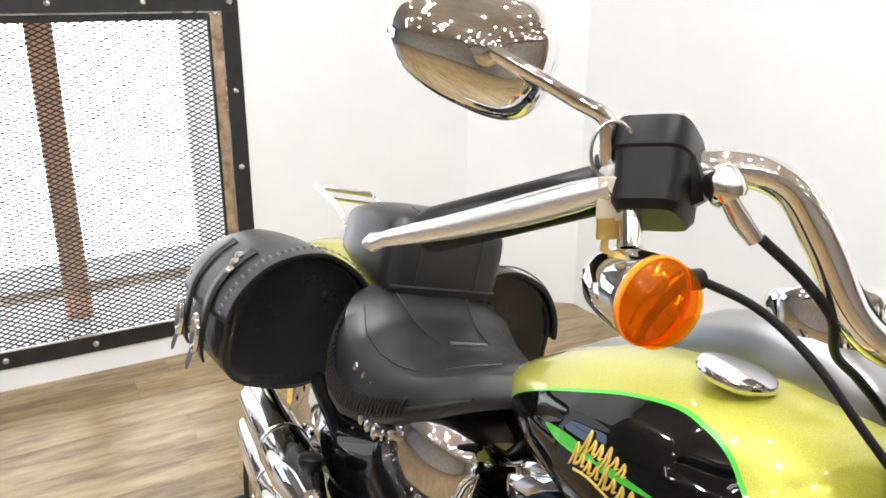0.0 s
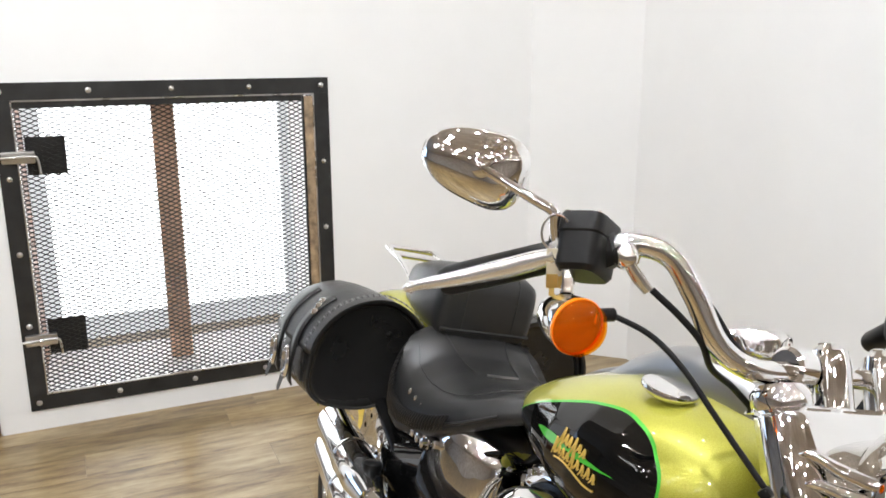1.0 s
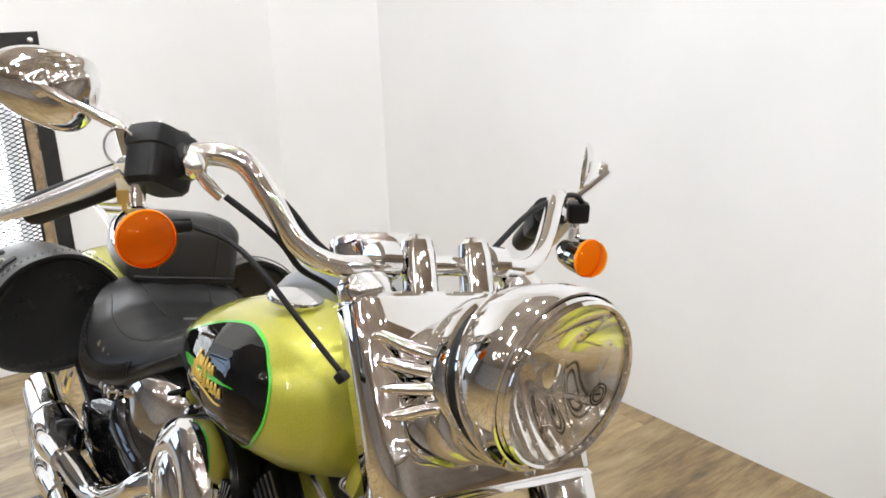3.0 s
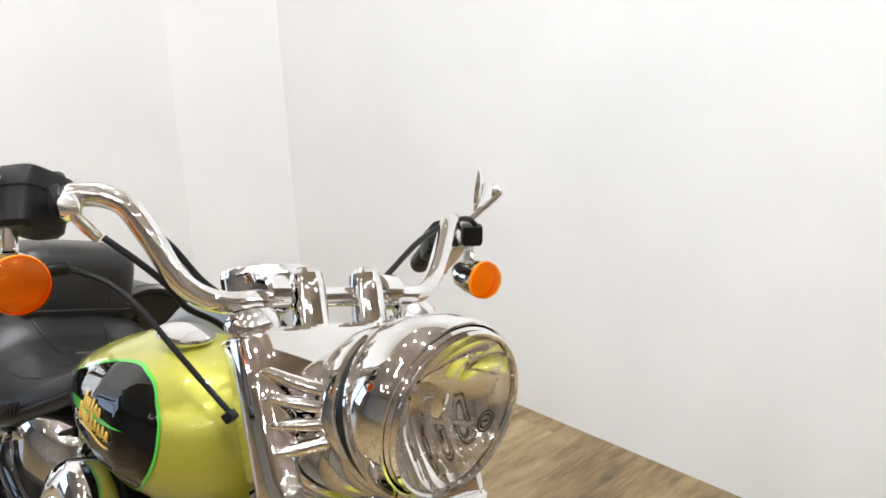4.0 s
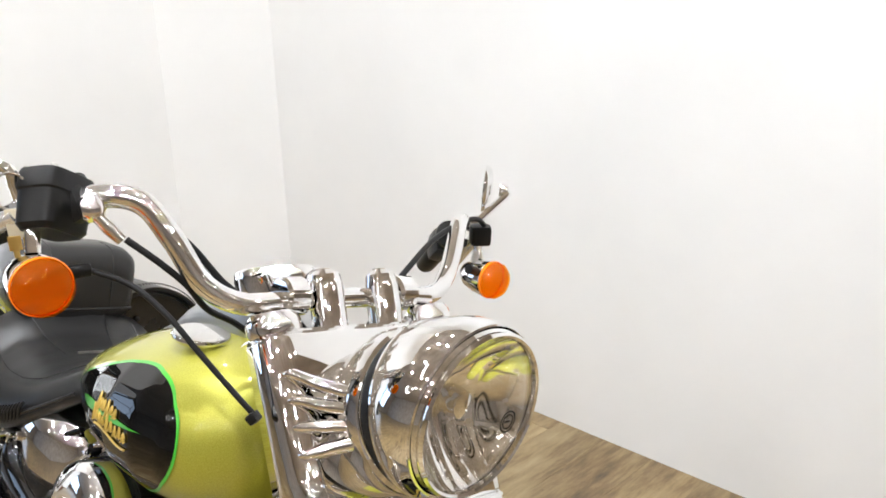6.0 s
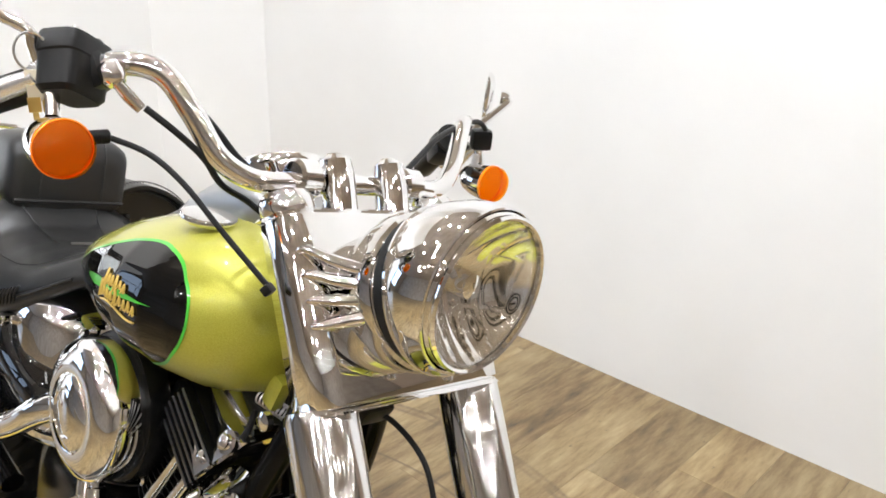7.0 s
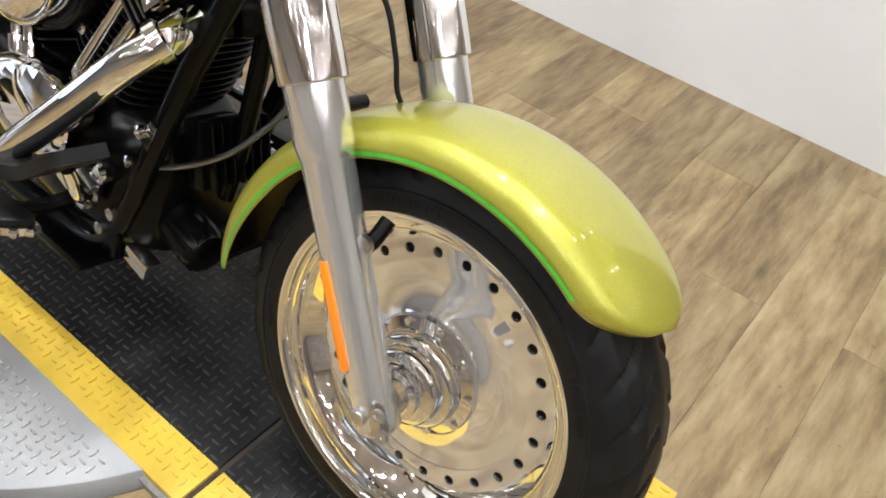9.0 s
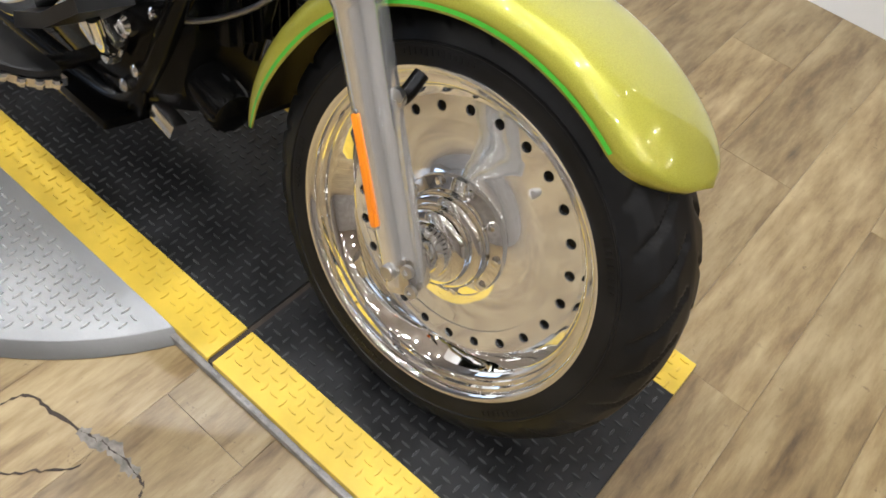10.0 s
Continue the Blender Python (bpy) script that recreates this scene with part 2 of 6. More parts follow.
# ---------------------------------------------------------------- mesh helpers
def part(name, bm, mat, parent=None, label="", smooth=40, at=None):
    """Links a bmesh as one mesh object, under a thing or a part when a parent is given."""
    me = bpy.data.meshes.new(name)
    bmesh.ops.recalc_face_normals(bm, faces=bm.faces)
    bm.to_mesh(me)
    bm.free()
    for m in mat if isinstance(mat, (list, tuple)) else [mat]:
        me.materials.append(m)
    if smooth:
        me.shade_smooth()
        me.set_sharp_from_angle(angle=radians(smooth))
    ob = new(name, me)
    if parent:
        ob.parent = parent
    if at is not None:
        ob.matrix_world = at
    if label:
        ob["label"] = label
    return ob


def solid(ob, thick, offset=-1.0):
    m = ob.modifiers.new("thickness", "SOLIDIFY")
    m.thickness, m.offset = thick, offset
    m.material_offset = len(ob.data.materials) - 1
    return ob


def box(sx, sy, sz, m=None, bevel=0.0, bm=None):
    bm = bm or bmesh.new()
    made = bmesh.ops.create_cube(bm, size=1.0, matrix=(m or Matrix()) @ Matrix.Diagonal((sx, sy, sz, 1)))
    if bevel:
        edges = list({e for v in made["verts"] for e in v.link_edges})
        bmesh.ops.bevel(bm, geom=edges, offset=bevel, segments=2, profile=0.6, affect="EDGES")
    return bm


def block(x0, x1, y0, y1, z0, z1, bevel=0.0, bm=None):
    return box(x1 - x0, y1 - y0, z1 - z0, Matrix.Translation(((x0 + x1) / 2, (y0 + y1) / 2, (z0 + z1) / 2)), bevel, bm)


def loft(rings, bm=None, caps=True, closed=True, loop=False):
    """Quads between rings of equal length."""
    bm = bm or bmesh.new()
    vs = [[bm.verts.new(p) for p in r] for r in rings]
    pairs = list(zip(vs, vs[1:])) + ([(vs[-1], vs[0])] if loop else [])
    for a, b in pairs:
        k = len(a)
        for i in range(k if closed else k - 1):
            j = (i + 1) % k
            bm.faces.new((a[i], a[j], b[j], b[i]))
    if caps and closed and not loop:
        bm.faces.new(vs[0])
        bm.faces.new(vs[-1])
    return bm


def lathe(profile, m=None, seg=48, bm=None, caps=True):
    """profile: (radius, height) along the axis z of m."""
    m = m or Matrix()
    rings = [[m @ Vector((r * math.cos(a), r * math.sin(a), h)) for a in (2 * math.pi * i / seg for i in range(seg))] for r, h in profile]
    return loft(rings, bm, caps=caps)


def dome_shell(profile, thick, m, seg=48):
    """A closed, thin-walled dome turned about the axis z of m."""
    both_sides = profile + [(max(r - thick * 0.3, 0.0004), h - thick) for r, h in profile[::-1]]
    rings = [[m @ Vector((r * math.cos(a), r * math.sin(a), h)) for a in (2 * math.pi * i / seg for i in range(seg))] for r, h in both_sides]
    return loft(rings, None, caps=False, loop=True)


def axis(p, q):
    """A matrix at p whose z points to q."""
    p, q = Vector(p), Vector(q)
    return Matrix.Translation(p) @ (q - p).to_track_quat("Z", "Y").to_matrix().to_4x4()


def rod(p, q, r, seg=16, bm=None, chamfer=0.0):
    length = (Vector(q) - Vector(p)).length
    c = chamfer or r * 0.15
    return lathe([(r - c, 0), (r, c), (r, length - c), (r - c, length)], axis(p, q), seg, bm)


def curve_points(points, steps=8):
    """Catmull-Rom through the points."""
    pts = [Vector(p) for p in points]
    pts = [pts[0] * 2 - pts[1]] + pts + [pts[-1] * 2 - pts[-2]]
    out = []
    for a, b, c, d in zip(pts, pts[1:], pts[2:], pts[3:]):
        for i in range(steps):
            t = i / steps
            out.append(0.5 * ((2 * b) + (c - a) * t + (2 * a - 5 * b + 4 * c - d) * t * t + (3 * b - a - 3 * c + d) * t ** 3))
    out.append(pts[-2])
    return out


def tube(points, r, seg=12, steps=8, bm=None, smooth_path=True):
    """Sweeps a circle along the points; r is a radius or one for each given point."""
    pts = curve_points(points, steps) if smooth_path else [Vector(p) for p in points]
    n = len(pts)
    if isinstance(r, (int, float)):
        radii = [r] * n
    else:
        radii = [float(np.interp(i / (n - 1) * (len(r) - 1), range(len(r)), r)) for i in range(n)]
    tangent = [(pts[min(i + 1, n - 1)] - pts[max(i - 1, 0)]).normalized() for i in range(n)]
    side = tangent[0].orthogonal().normalized()
    rings = []
    for p, t, rad in zip(pts, tangent, radii):
        side = (side - t * side.dot(t)).normalized()
        up = t.cross(side)
        rings.append([p + rad * (math.cos(a) * side + math.sin(a) * up) for a in (2 * math.pi * k / seg for k in range(seg))])
    return loft(rings, bm)


def grid(fn, nu, nv, bm=None, loop_u=False):
    """A sheet of points fn(u, v), u and v from 0 to 1."""
    return loft([[fn(i / (nu if loop_u else nu - 1), j / (nv - 1)) for j in range(nv)] for i in range(nu)], bm, caps=False, closed=False, loop=loop_u)


def oval(cx, cy, cz, hy, hz, power=2.0, seg=40):
    """A ring of a super-ellipse across x."""
    out = []
    for k in range(seg):
        a = 2 * math.pi * k / seg
        c, s = math.cos(a), math.sin(a)
        out.append(Vector((cx, cy + hy * math.copysign(abs(c) ** (2 / power), c), cz + hz * math.copysign(abs(s) ** (2 / power), s))))
    return out


ACROSS = pose(0, 0, 0, 90, 0, 0)      # turns the lathe's axis z to -y

# ---------------------------------------------------------------- the room
def wall_box(name, x0, x1, y0, y1, z0, z1, mat=None, label="white painted plaster wall"):
    return tagged(part(name, block(x0, x1, y0, y1, z0, z1), mat or WALL, smooth=0), label, "wall", kind="structure")


WY0, WY1, WZ0, WZ1 = -0.845, 0.262, 0.115, 1.24      # the caged window's opening
T = 0.12
CHAMFER_Y, CHAMFER_X = 1.29, -2.76                   # slanted wall between the window wall and the long wall
wall_box("wall_west_low", X0 - T, X0, YW, CHAMFER_Y, FLOOR, WZ0)
wall_box("wall_west_high", X0 - T, X0, YW, CHAMFER_Y, WZ1, CEIL)
wall_box("wall_west_side", X0 - T, X0, YW, WY0, WZ0, WZ1)
wall_box("wall_west_corner", X0 - T, X0, WY1, CHAMFER_Y, WZ0, WZ1)
wall_box("wall_north", CHAMFER_X, 0.70, Y1, Y1 + T, FLOOR, CEIL)
wall_box("wall_north_return", 0.58, 0.70, Y1 + T, YN, FLOOR, CEIL, TAN_WALL, "tan painted plaster wall")
wall_box("wall_north_far", 0.58, X1 + T, YN, YN + T, FLOOR, CEIL, TAN_WALL, "tan painted plaster wall")
# walls added out of view; their brown shapes bounce light and chrome reflections
wall_box("wall_east", X1, X1 + T, Y0, YN, FLOOR, CEIL, DARK_WALL, "unseen brown showroom wall toned for the chrome reflections")
wall_box("wall_south", XW - T, X1 + T, Y0 - T, Y0, FLOOR, CEIL, DARK_WALL, "unseen brown showroom wall toned for the chrome reflections")
wall_box("wall_far_west", XW - T, XW, Y0, YW, FLOOR, CEIL, DARK_WALL, "unseen brown showroom wall toned for the chrome reflections")
wall_box("wall_back", XW, X0 - 1.1, YW, YW + T, FLOOR, CEIL, DARK_WALL, "unseen brown showroom wall toned for the chrome reflections")
bm = bmesh.new()
a, b = Vector((X0, CHAMFER_Y, 0)), Vector((CHAMFER_X, Y1, 0))
out = Vector((-(b - a).y, (b - a).x, 0)).normalized() * T
loft([[a + Vector((0, 0, FLOOR)), b + Vector((0, 0, FLOOR)), b + out + Vector((0, 0, FLOOR)), a + out + Vector((0, 0, FLOOR))],
      [a + Vector((0, 0, CEIL)), b + Vector((0, 0, CEIL)), b + out + Vector((0, 0, CEIL)), a + out + Vector((0, 0, CEIL))]], bm)
tagged(part("wall_corner", bm, WALL, smooth=0), "white painted slanted corner wall", "wall", kind="structure")
tagged(part("ceiling", block(XW - T, X1 + T, Y0 - T, YN + T, CEIL, CEIL + 0.1), CEILING, smooth=0), "pale painted showroom ceiling", "ceiling", kind="structure")
floor = tagged(part("floor", block(XW - T, X1 + T, Y0 - T, YN + T, FLOOR - 0.1, FLOOR - 0.004), WOOD, smooth=0), "worn brown wood-look plank flooring", "floor", kind="structure")

# window: recess, frame, cage
window = new("window_1")
window.location = (X0, (WY0 + WY1) / 2, WZ0)
tagged(window, "low window caged with black expanded-metal mesh", "window", kind="structure")


def wpart(name, bm, mat, label="", parent=None, smooth=40):
    ob = part(name, bm, mat, parent or window, label, smooth)
    ob.matrix_parent_inverse = Matrix() if parent else Matrix.Translation(-Vector(window.location))
    return ob


DEPTH = 0.46
wpart("sill", block(X0 - DEPTH, X0 - T - 0.001, WY0 - 0.02, WY1 + 0.02, WZ0 - 0.05, WZ0), WALL, "pale dusty window sill", smooth=0)
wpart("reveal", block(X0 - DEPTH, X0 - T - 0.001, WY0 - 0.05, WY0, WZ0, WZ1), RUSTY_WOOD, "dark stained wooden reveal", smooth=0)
wpart("reveal", block(X0 - DEPTH, X0 - T - 0.001, WY1, WY1 + 0.05, WZ0, WZ1), WALL, "white painted reveal", smooth=0)
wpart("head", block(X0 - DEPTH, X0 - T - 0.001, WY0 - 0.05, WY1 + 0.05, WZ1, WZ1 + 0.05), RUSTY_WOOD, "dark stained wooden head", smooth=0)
wpart("mullion", block(X0 - 0.24, X0 - 0.19, -0.357, -0.269, WZ0, WZ1, 0.004), BROWN_POST, "brown painted wooden mullion")
wpart("pane", block(X0 - DEPTH + 0.012, X0 - DEPTH + 0.016, WY0, WY1, WZ0, WZ1), GLASS, "bright overexposed glass pane", smooth=0).visible_shadow = False
backdrop = tagged(part("backdrop", block(X0 - DEPTH - 0.6, X0 - DEPTH - 0.58, WY0 - 1.0, WY1 + 1.0, -0.6, 2.2), DAYLIGHT, smooth=0), "glaring white daylight outdoors", "backdrop", kind="structure")
FW = 0.062                                                      # flat bar round the opening
for name, y0, y1, z0, z1 in (("frame_bar", WY0 - FW, WY1 + FW, WZ1, WZ1 + FW), ("frame_bar", WY0 - FW, WY1 + FW, WZ0 - FW, WZ0),
                             ("frame_bar", WY0 - FW, WY0, WZ0, WZ1), ("frame_bar", WY1, WY1 + FW, WZ0, WZ1)):
    wpart(name, block(X0 + 0.001, X0 + 0.007, y0, y1, z0, z1, 0.001), BLACK_STEEL, smooth=0)
wpart("wooden_lining", block(X0 - 0.010, X0 + 0.004, WY1 - 0.040, WY1 - 0.0005, WZ0 + 0.001, WZ1 - 0.012, 0.002), WORN_TIMBER, "worn brown timber lining inside the frame")
wpart("lining_edge", block(X0 - 0.012, X0 + 0.002, WY1 - 0.050, WY1 - 0.041, WZ0 + 0.001, WZ1 - 0.012, 0.001), BLACK_STEEL, smooth=0)
wpart("lining_edge", block(X0 - 0.012, X0 + 0.002, WY0 + 0.0005, WY1 - 0.051, WZ1 - 0.030, WZ1 - 0.001, 0.001), BLACK_STEEL, smooth=0)


def bolt(x, y, z, r=0.011):
    wpart("bolt", lathe([(r, 0), (r, 0.002), (r * 0.8, 0.005), (r * 0.3, 0.007)], axis((x, y, z), (x + 1, y, z)), 10), STEEL)


for k in range(5):
    y = WY0 - FW / 2 + (WY1 - WY0 + FW) * k / 4
    bolt(X0 + 0.007, y, WZ1 + FW / 2)
    bolt(X0 + 0.007, y, WZ0 - FW / 2)
    if 0 < k < 4:
        bolt(X0 + 0.007, WY0 - FW / 2, WZ0 + (WZ1 - WZ0) * k / 4)
        bolt(X0 + 0.007, WY1 + FW / 2, WZ0 + (WZ1 - WZ0) * k / 4)


def expanded_mesh():
    """Diamond mesh of thin slanted strands across the opening."""
    verts, faces = [], []
    px, pz, w, d = 0.037, 0.0175, 0.0023, 0.0020
    ny, nz = int((WY1 - WY0) / px) + 1, int((WZ1 - WZ0) / pz) + 1
    for i in range(ny):
        for j in range(nz):
            for sgn in (1, -1):
                y0, z0 = WY0 + i * px, WZ0 + j * pz
                ya, za, yb, zb = y0, z0 + (0 if sgn > 0 else pz), y0 + px, z0 + (pz if sgn > 0 else 0)
                yb, zb = min(yb, WY1), min(zb, WZ1)
                za = min(za, WZ1)
                k = len(verts)
                for (y, z) in ((ya, za), (yb, zb)):
                    verts += [(X0 - 0.012 - d, y, z - w), (X0 - 0.012 + d, y, z - w), (X0 - 0.012 + d, y, z + w), (X0 - 0.012 - d, y, z + w)]
                faces += [(k, k + 1, k + 5, k + 4), (k + 1, k + 2, k + 6, k + 5), (k + 2, k + 3, k + 7, k + 6), (k + 3, k, k + 4, k + 7)]
    me = bpy.data.meshes.new("cage_mesh")
    me.from_pydata(verts, [], faces)
    me.materials.append(BLACK_STEEL)
    ob = new("cage_mesh", me)
    ob.parent = window
    ob.matrix_parent_inverse = Matrix.Translation(-Vector(window.location))
    tagged(ob, "black expanded-metal mesh", kind="stuff")


expanded_mesh()
# thin bright angle inside the flat bars, latches on dark plates
for y0, y1, z0, z1 in ((WY0, WY1, WZ1 - 0.006, WZ1), (WY0, WY1, WZ0, WZ0 + 0.005), (WY0, WY0 + 0.005, WZ0, WZ1), (WY1 - 0.005, WY1, WZ0, WZ1)):
    wpart("inner_angle", block(X0 - 0.004, X0 + 0.009, y0, y1, z0, z1), STEEL, "", smooth=0)
for zc in (1.037, 0.340):
    plate = wpart("latch_plate", block(X0 - 0.022, X0 - 0.016, WY0 + 0.03, WY0 + 0.165, zc - 0.07, zc + 0.07, 0.002), BLACK_STEEL, "dark square latch plate", smooth=0)
    for name, bm in (("latch_body", block(X0 - 0.004, X0 + 0.020, WY0 - 0.05, WY0 + 0.06, zc - 0.022, zc + 0.022, 0.005)),
                     ("latch_bolt", tube([(X0 + 0.026, WY0 - 0.06, zc), (X0 + 0.026, WY0 + 0.05, zc + 0.002), (X0 + 0.026, WY0 + 0.068, zc - 0.008), (X0 + 0.026, WY0 + 0.074, zc - 0.06)], 0.005, 10, 6))):
        ob = part(name, bm, STEEL, plate, "zinc-plated sliding latch")

# ---------------------------------------------------------------- the display platform
PX0, PX1, PY0, PY1, SW = -2.05, 0.353, -0.278, 0.303, 0.084


def tread(name, inside, z, mat, parent, pitch=0.0208, label=""):
    """Raised lugs of tread plate, alternately along and across, where inside(x, y) holds."""
    verts, faces = [], []
    shape = [(-1, 0), (-0.45, -0.75), (0.45, -0.75), (1, 0), (0.45, 0.75), (-0.45, 0.75)]
    a, b, h = 0.0094, 0.0028, 0.0024
    for i in range(-110, 40):
        for j in range(-48, 48):
            x, y = i * pitch, j * pitch
            if not inside(x, y):
                continue
            turn = math.pi / 2 if (i + j) % 2 else 0.0
            c, s = math.cos(turn), math.sin(turn)
            k = len(verts)
            for f, zz in ((1.0, 0.0), (0.62, h)):
                for u, v in shape:
                    px, py = u * a * (f if f == 1 else 0.85), v * b * f
                    verts.append((x + c * px - s * py, y + s * px + c * py, z + zz))
            for q in range(6):
                r = (q + 1) % 6
                faces.append((k + q, k + r, k + 6 + r, k + 6 + q))
            faces.append(tuple(range(k + 6, k + 12)))
    me = bpy.data.meshes.new(name)
    me.from_pydata(verts, [], faces)
    me.materials.append(mat)
    ob = new(name, me)
    ob.parent = parent
    tagged(ob, label, kind="stuff")
    return ob


platform = tagged(new("display_platform"), "black tread-plate motorcycle platform with yellow safety edges", "platform")
part("deck", block(PX0, -0.2510, PY0 + SW, PY1 - SW, FLOOR, 0.0, 0.0015), MAT_BLACK, platform, "worn black tread-plate deck", 0)
part("deck", block(-0.2390, PX1, PY0 + SW, PY1 - SW, FLOOR, 0.0, 0.0015), MAT_BLACK, platform, "worn black tread-plate deck", 0)
for y0 in (PY0, PY1 - SW):
    for x0, x1 in ((PX0, -0.2510), (-0.2390, PX1)):
        part("safety_stripe", block(x0, x1, y0, y0 + SW, FLOOR, 0.0, 0.0015), MAT_YELLOW, platform, "yellow painted tread-plate edge", 0)
    trim = part("edge_trim", block(PX0, PX1, y0 - 0.011 if y0 < 0 else y0 + SW, y0 if y0 < 0 else y0 + SW + 0.011, FLOOR, -0.012, 0.002), TRIM_GREY, platform, "scuffed grey metal edge strip", 0)
    if y0 < 0:
        ridge = None
        for k in range(30):
            if ridge is None:
                ob = part("edge_ridge", box(0.011, 0.0040, 0.0016, None, 0.0007), PLATE, trim, "", 0)
                ridge = ob.data
            else:
                ob = new("edge_ridge", ridge)
                ob.parent = trim
            ob.location = (-0.228 + 0.0195 * k, y0 - 0.0055, -0.0115)
part("gap_bed", block(-0.2508, -0.2392, PY0, PY1, FLOOR, -0.006), DARK_GAP, platform, "dark dusty joint between the deck plates", 0)
tread("black_tread", lambda x, y: PX0 + 0.01 < x < PX1 - 0.01 and PY0 + SW + 0.006 < y < PY1 - SW - 0.006 and abs(x + 0.2445) > 0.012, 0.0, LUG_BLACK, platform)
tread("yellow_tread", lambda x, y: PX0 + 0.01 < x < PX1 - 0.01 and (PY0 + 0.008 < y < PY0 + SW - 0.006 or PY1 - SW + 0.006 < y < PY1 - 0.008) and abs(x + 0.2445) > 0.012, 0.0, MAT_YELLOW, platform)
DX, DY, DR = -0.889, 0.012, 0.622
turntable = tagged(new("turntable"), "round silver diamond-plate turntable", "turntable")
part("plate", lathe([(DR + 0.019, FLOOR), (DR + 0.020, FLOOR + 0.003), (DR + 0.002, -0.004), (DR - 0.001, -0.002), (0.02, -0.002)], Matrix.Translation((DX, DY, 0)), 128), PLATE, turntable)
tread("silver_tread", lambda x, y: (x - DX) ** 2 + (y - DY) ** 2 < (DR - 0.015) ** 2 and (y < PY0 - 0.016 or y > PY1 + 0.016), -0.002, PLATE_LUG, turntable)

# ---------------------------------------------------------------- ceiling lamps, a bright shop window
def ceiling_bulb(x, y):
    """A small round ceiling rose with one bare bulb."""
    base = new("ceiling_light")
    tagged(base, "small ceiling rose with one bright round bulb", "ceiling light", "showroom ceiling lights")
    base.matrix_world = pose(x, y, CEIL)
    part("rose", lathe([(0.06, 0), (0.06, -0.008), (0.05, -0.016), (0.02, -0.02)], None, 24), CEILING, base)
    part("bulb", lathe([(0.014, 0), (0.026, -0.012), (0.033, -0.028), (0.028, -0.044), (0.015, -0.054), (0.001, -0.057)], Matrix.Translation((0, 0, -0.018)), 16), BULB, base)
    return base


one = ceiling_bulb(*FLOODS[0])
rnd = random.Random(21)
spots = list(FLOODS[1:])
for i in range(7):
    for j in range(6):
        x, y = -2.6 + 1.3 * i + 0.5 * (j % 2) + rnd.uniform(-0.25, 0.25), 1.1 - 1.15 * j + rnd.uniform(-0.25, 0.25)
        if all((x - u) ** 2 + (y - v) ** 2 > 0.35 for u, v in spots + FLOODS[:1]):
            spots.append((x, y))
for i in range(4):
    for j in range(4):
        x, y = 1.2 + 1.5 * i + rnd.uniform(-0.25, 0.25), 2.1 + 1.3 * j + rnd.uniform(-0.25, 0.25)
        if all((x - u) ** 2 + (y - v) ** 2 > 0.35 for u, v in spots):
            spots.append((x, y))
for x, y in spots:
    copy_thing(one, pose(x, y, CEIL))


def strip_light(x, y, turn):
    base = new("strip_light")
    tagged(base, "ceiling batten with two fluorescent tubes", "ceiling light", "fluorescent battens")
    base.matrix_world = pose(x, y, CEIL, 0, 0, turn)
    part("batten", box(1.25, 0.2, 0.05, Matrix.Translation((0, 0, -0.026)), 0.008), CEILING, base, smooth=0)
    for v in (-0.06, 0.06):
        part("tube", rod((-0.58, v, -0.07), (0.58, v, -0.07), 0.016, 12), TUBE, base)
    return base


strip = strip_light(-1.0, -1.7, 90)
for x, y, a in ((0.35, -3.1, 90), (2.6, -2.4, 90), (-2.9, -4.4, 90)):
    copy_thing(strip, pose(x, y, CEIL, 0, 0, a))
win2 = tagged(new("window_2"), "tall bright shop window with dark glazing bars", "window", kind="structure")
win2.matrix_world = Matrix.Translation((XW, -4.4, 0))
part("daylight", block(0.004, 0.01, -1.5, 1.5, 0.7, 2.9), glow("shop_window_daylight", (0.55, 0.72, 1.0), 5.0), win2, "bluish daylight behind the panes", 0)
for y in (-1.5, -0.5, 0.5, 1.5):
    part("glazing_bar", block(0.01, 0.06, y - 0.035, y + 0.035, 0.66, 2.94), BLACK_STEEL, win2, "", 0)
for z in (0.7, 1.8, 2.9):
    part("glazing_bar", block(0.01, 0.055, -1.5, 1.5, z - 0.03, z + 0.03), BLACK_STEEL, win2, "", 0)
tagged(part("corner_post", block(X0 - 0.35, X0 + 0.02, YW - 0.16, YW - 0.004, FLOOR, 0.16, 0.006), RUSTY_WOOD), "brown stained timber block at the wall's end", "post", kind="structure")


# ragged tear in the flooring beside the platform
def ragged(points, width, seed):
    rnd = random.Random(seed)
    rows = []
    for p in curve_points([(x, y, FLOOR + 0.0012) for x, y in points], 6):
        w = width * rnd.uniform(0.4, 1.0)
        q = p + Vector((rnd.uniform(-0.003, 0.003), rnd.uniform(-0.003, 0.003), 0))
        rows.append([q + Vector((0.3 * w, -w, 0)), q + Vector((0, 0, 0.0004)), q + Vector((-0.3 * w, w, 0))])
    return loft(rows, None, False, False)


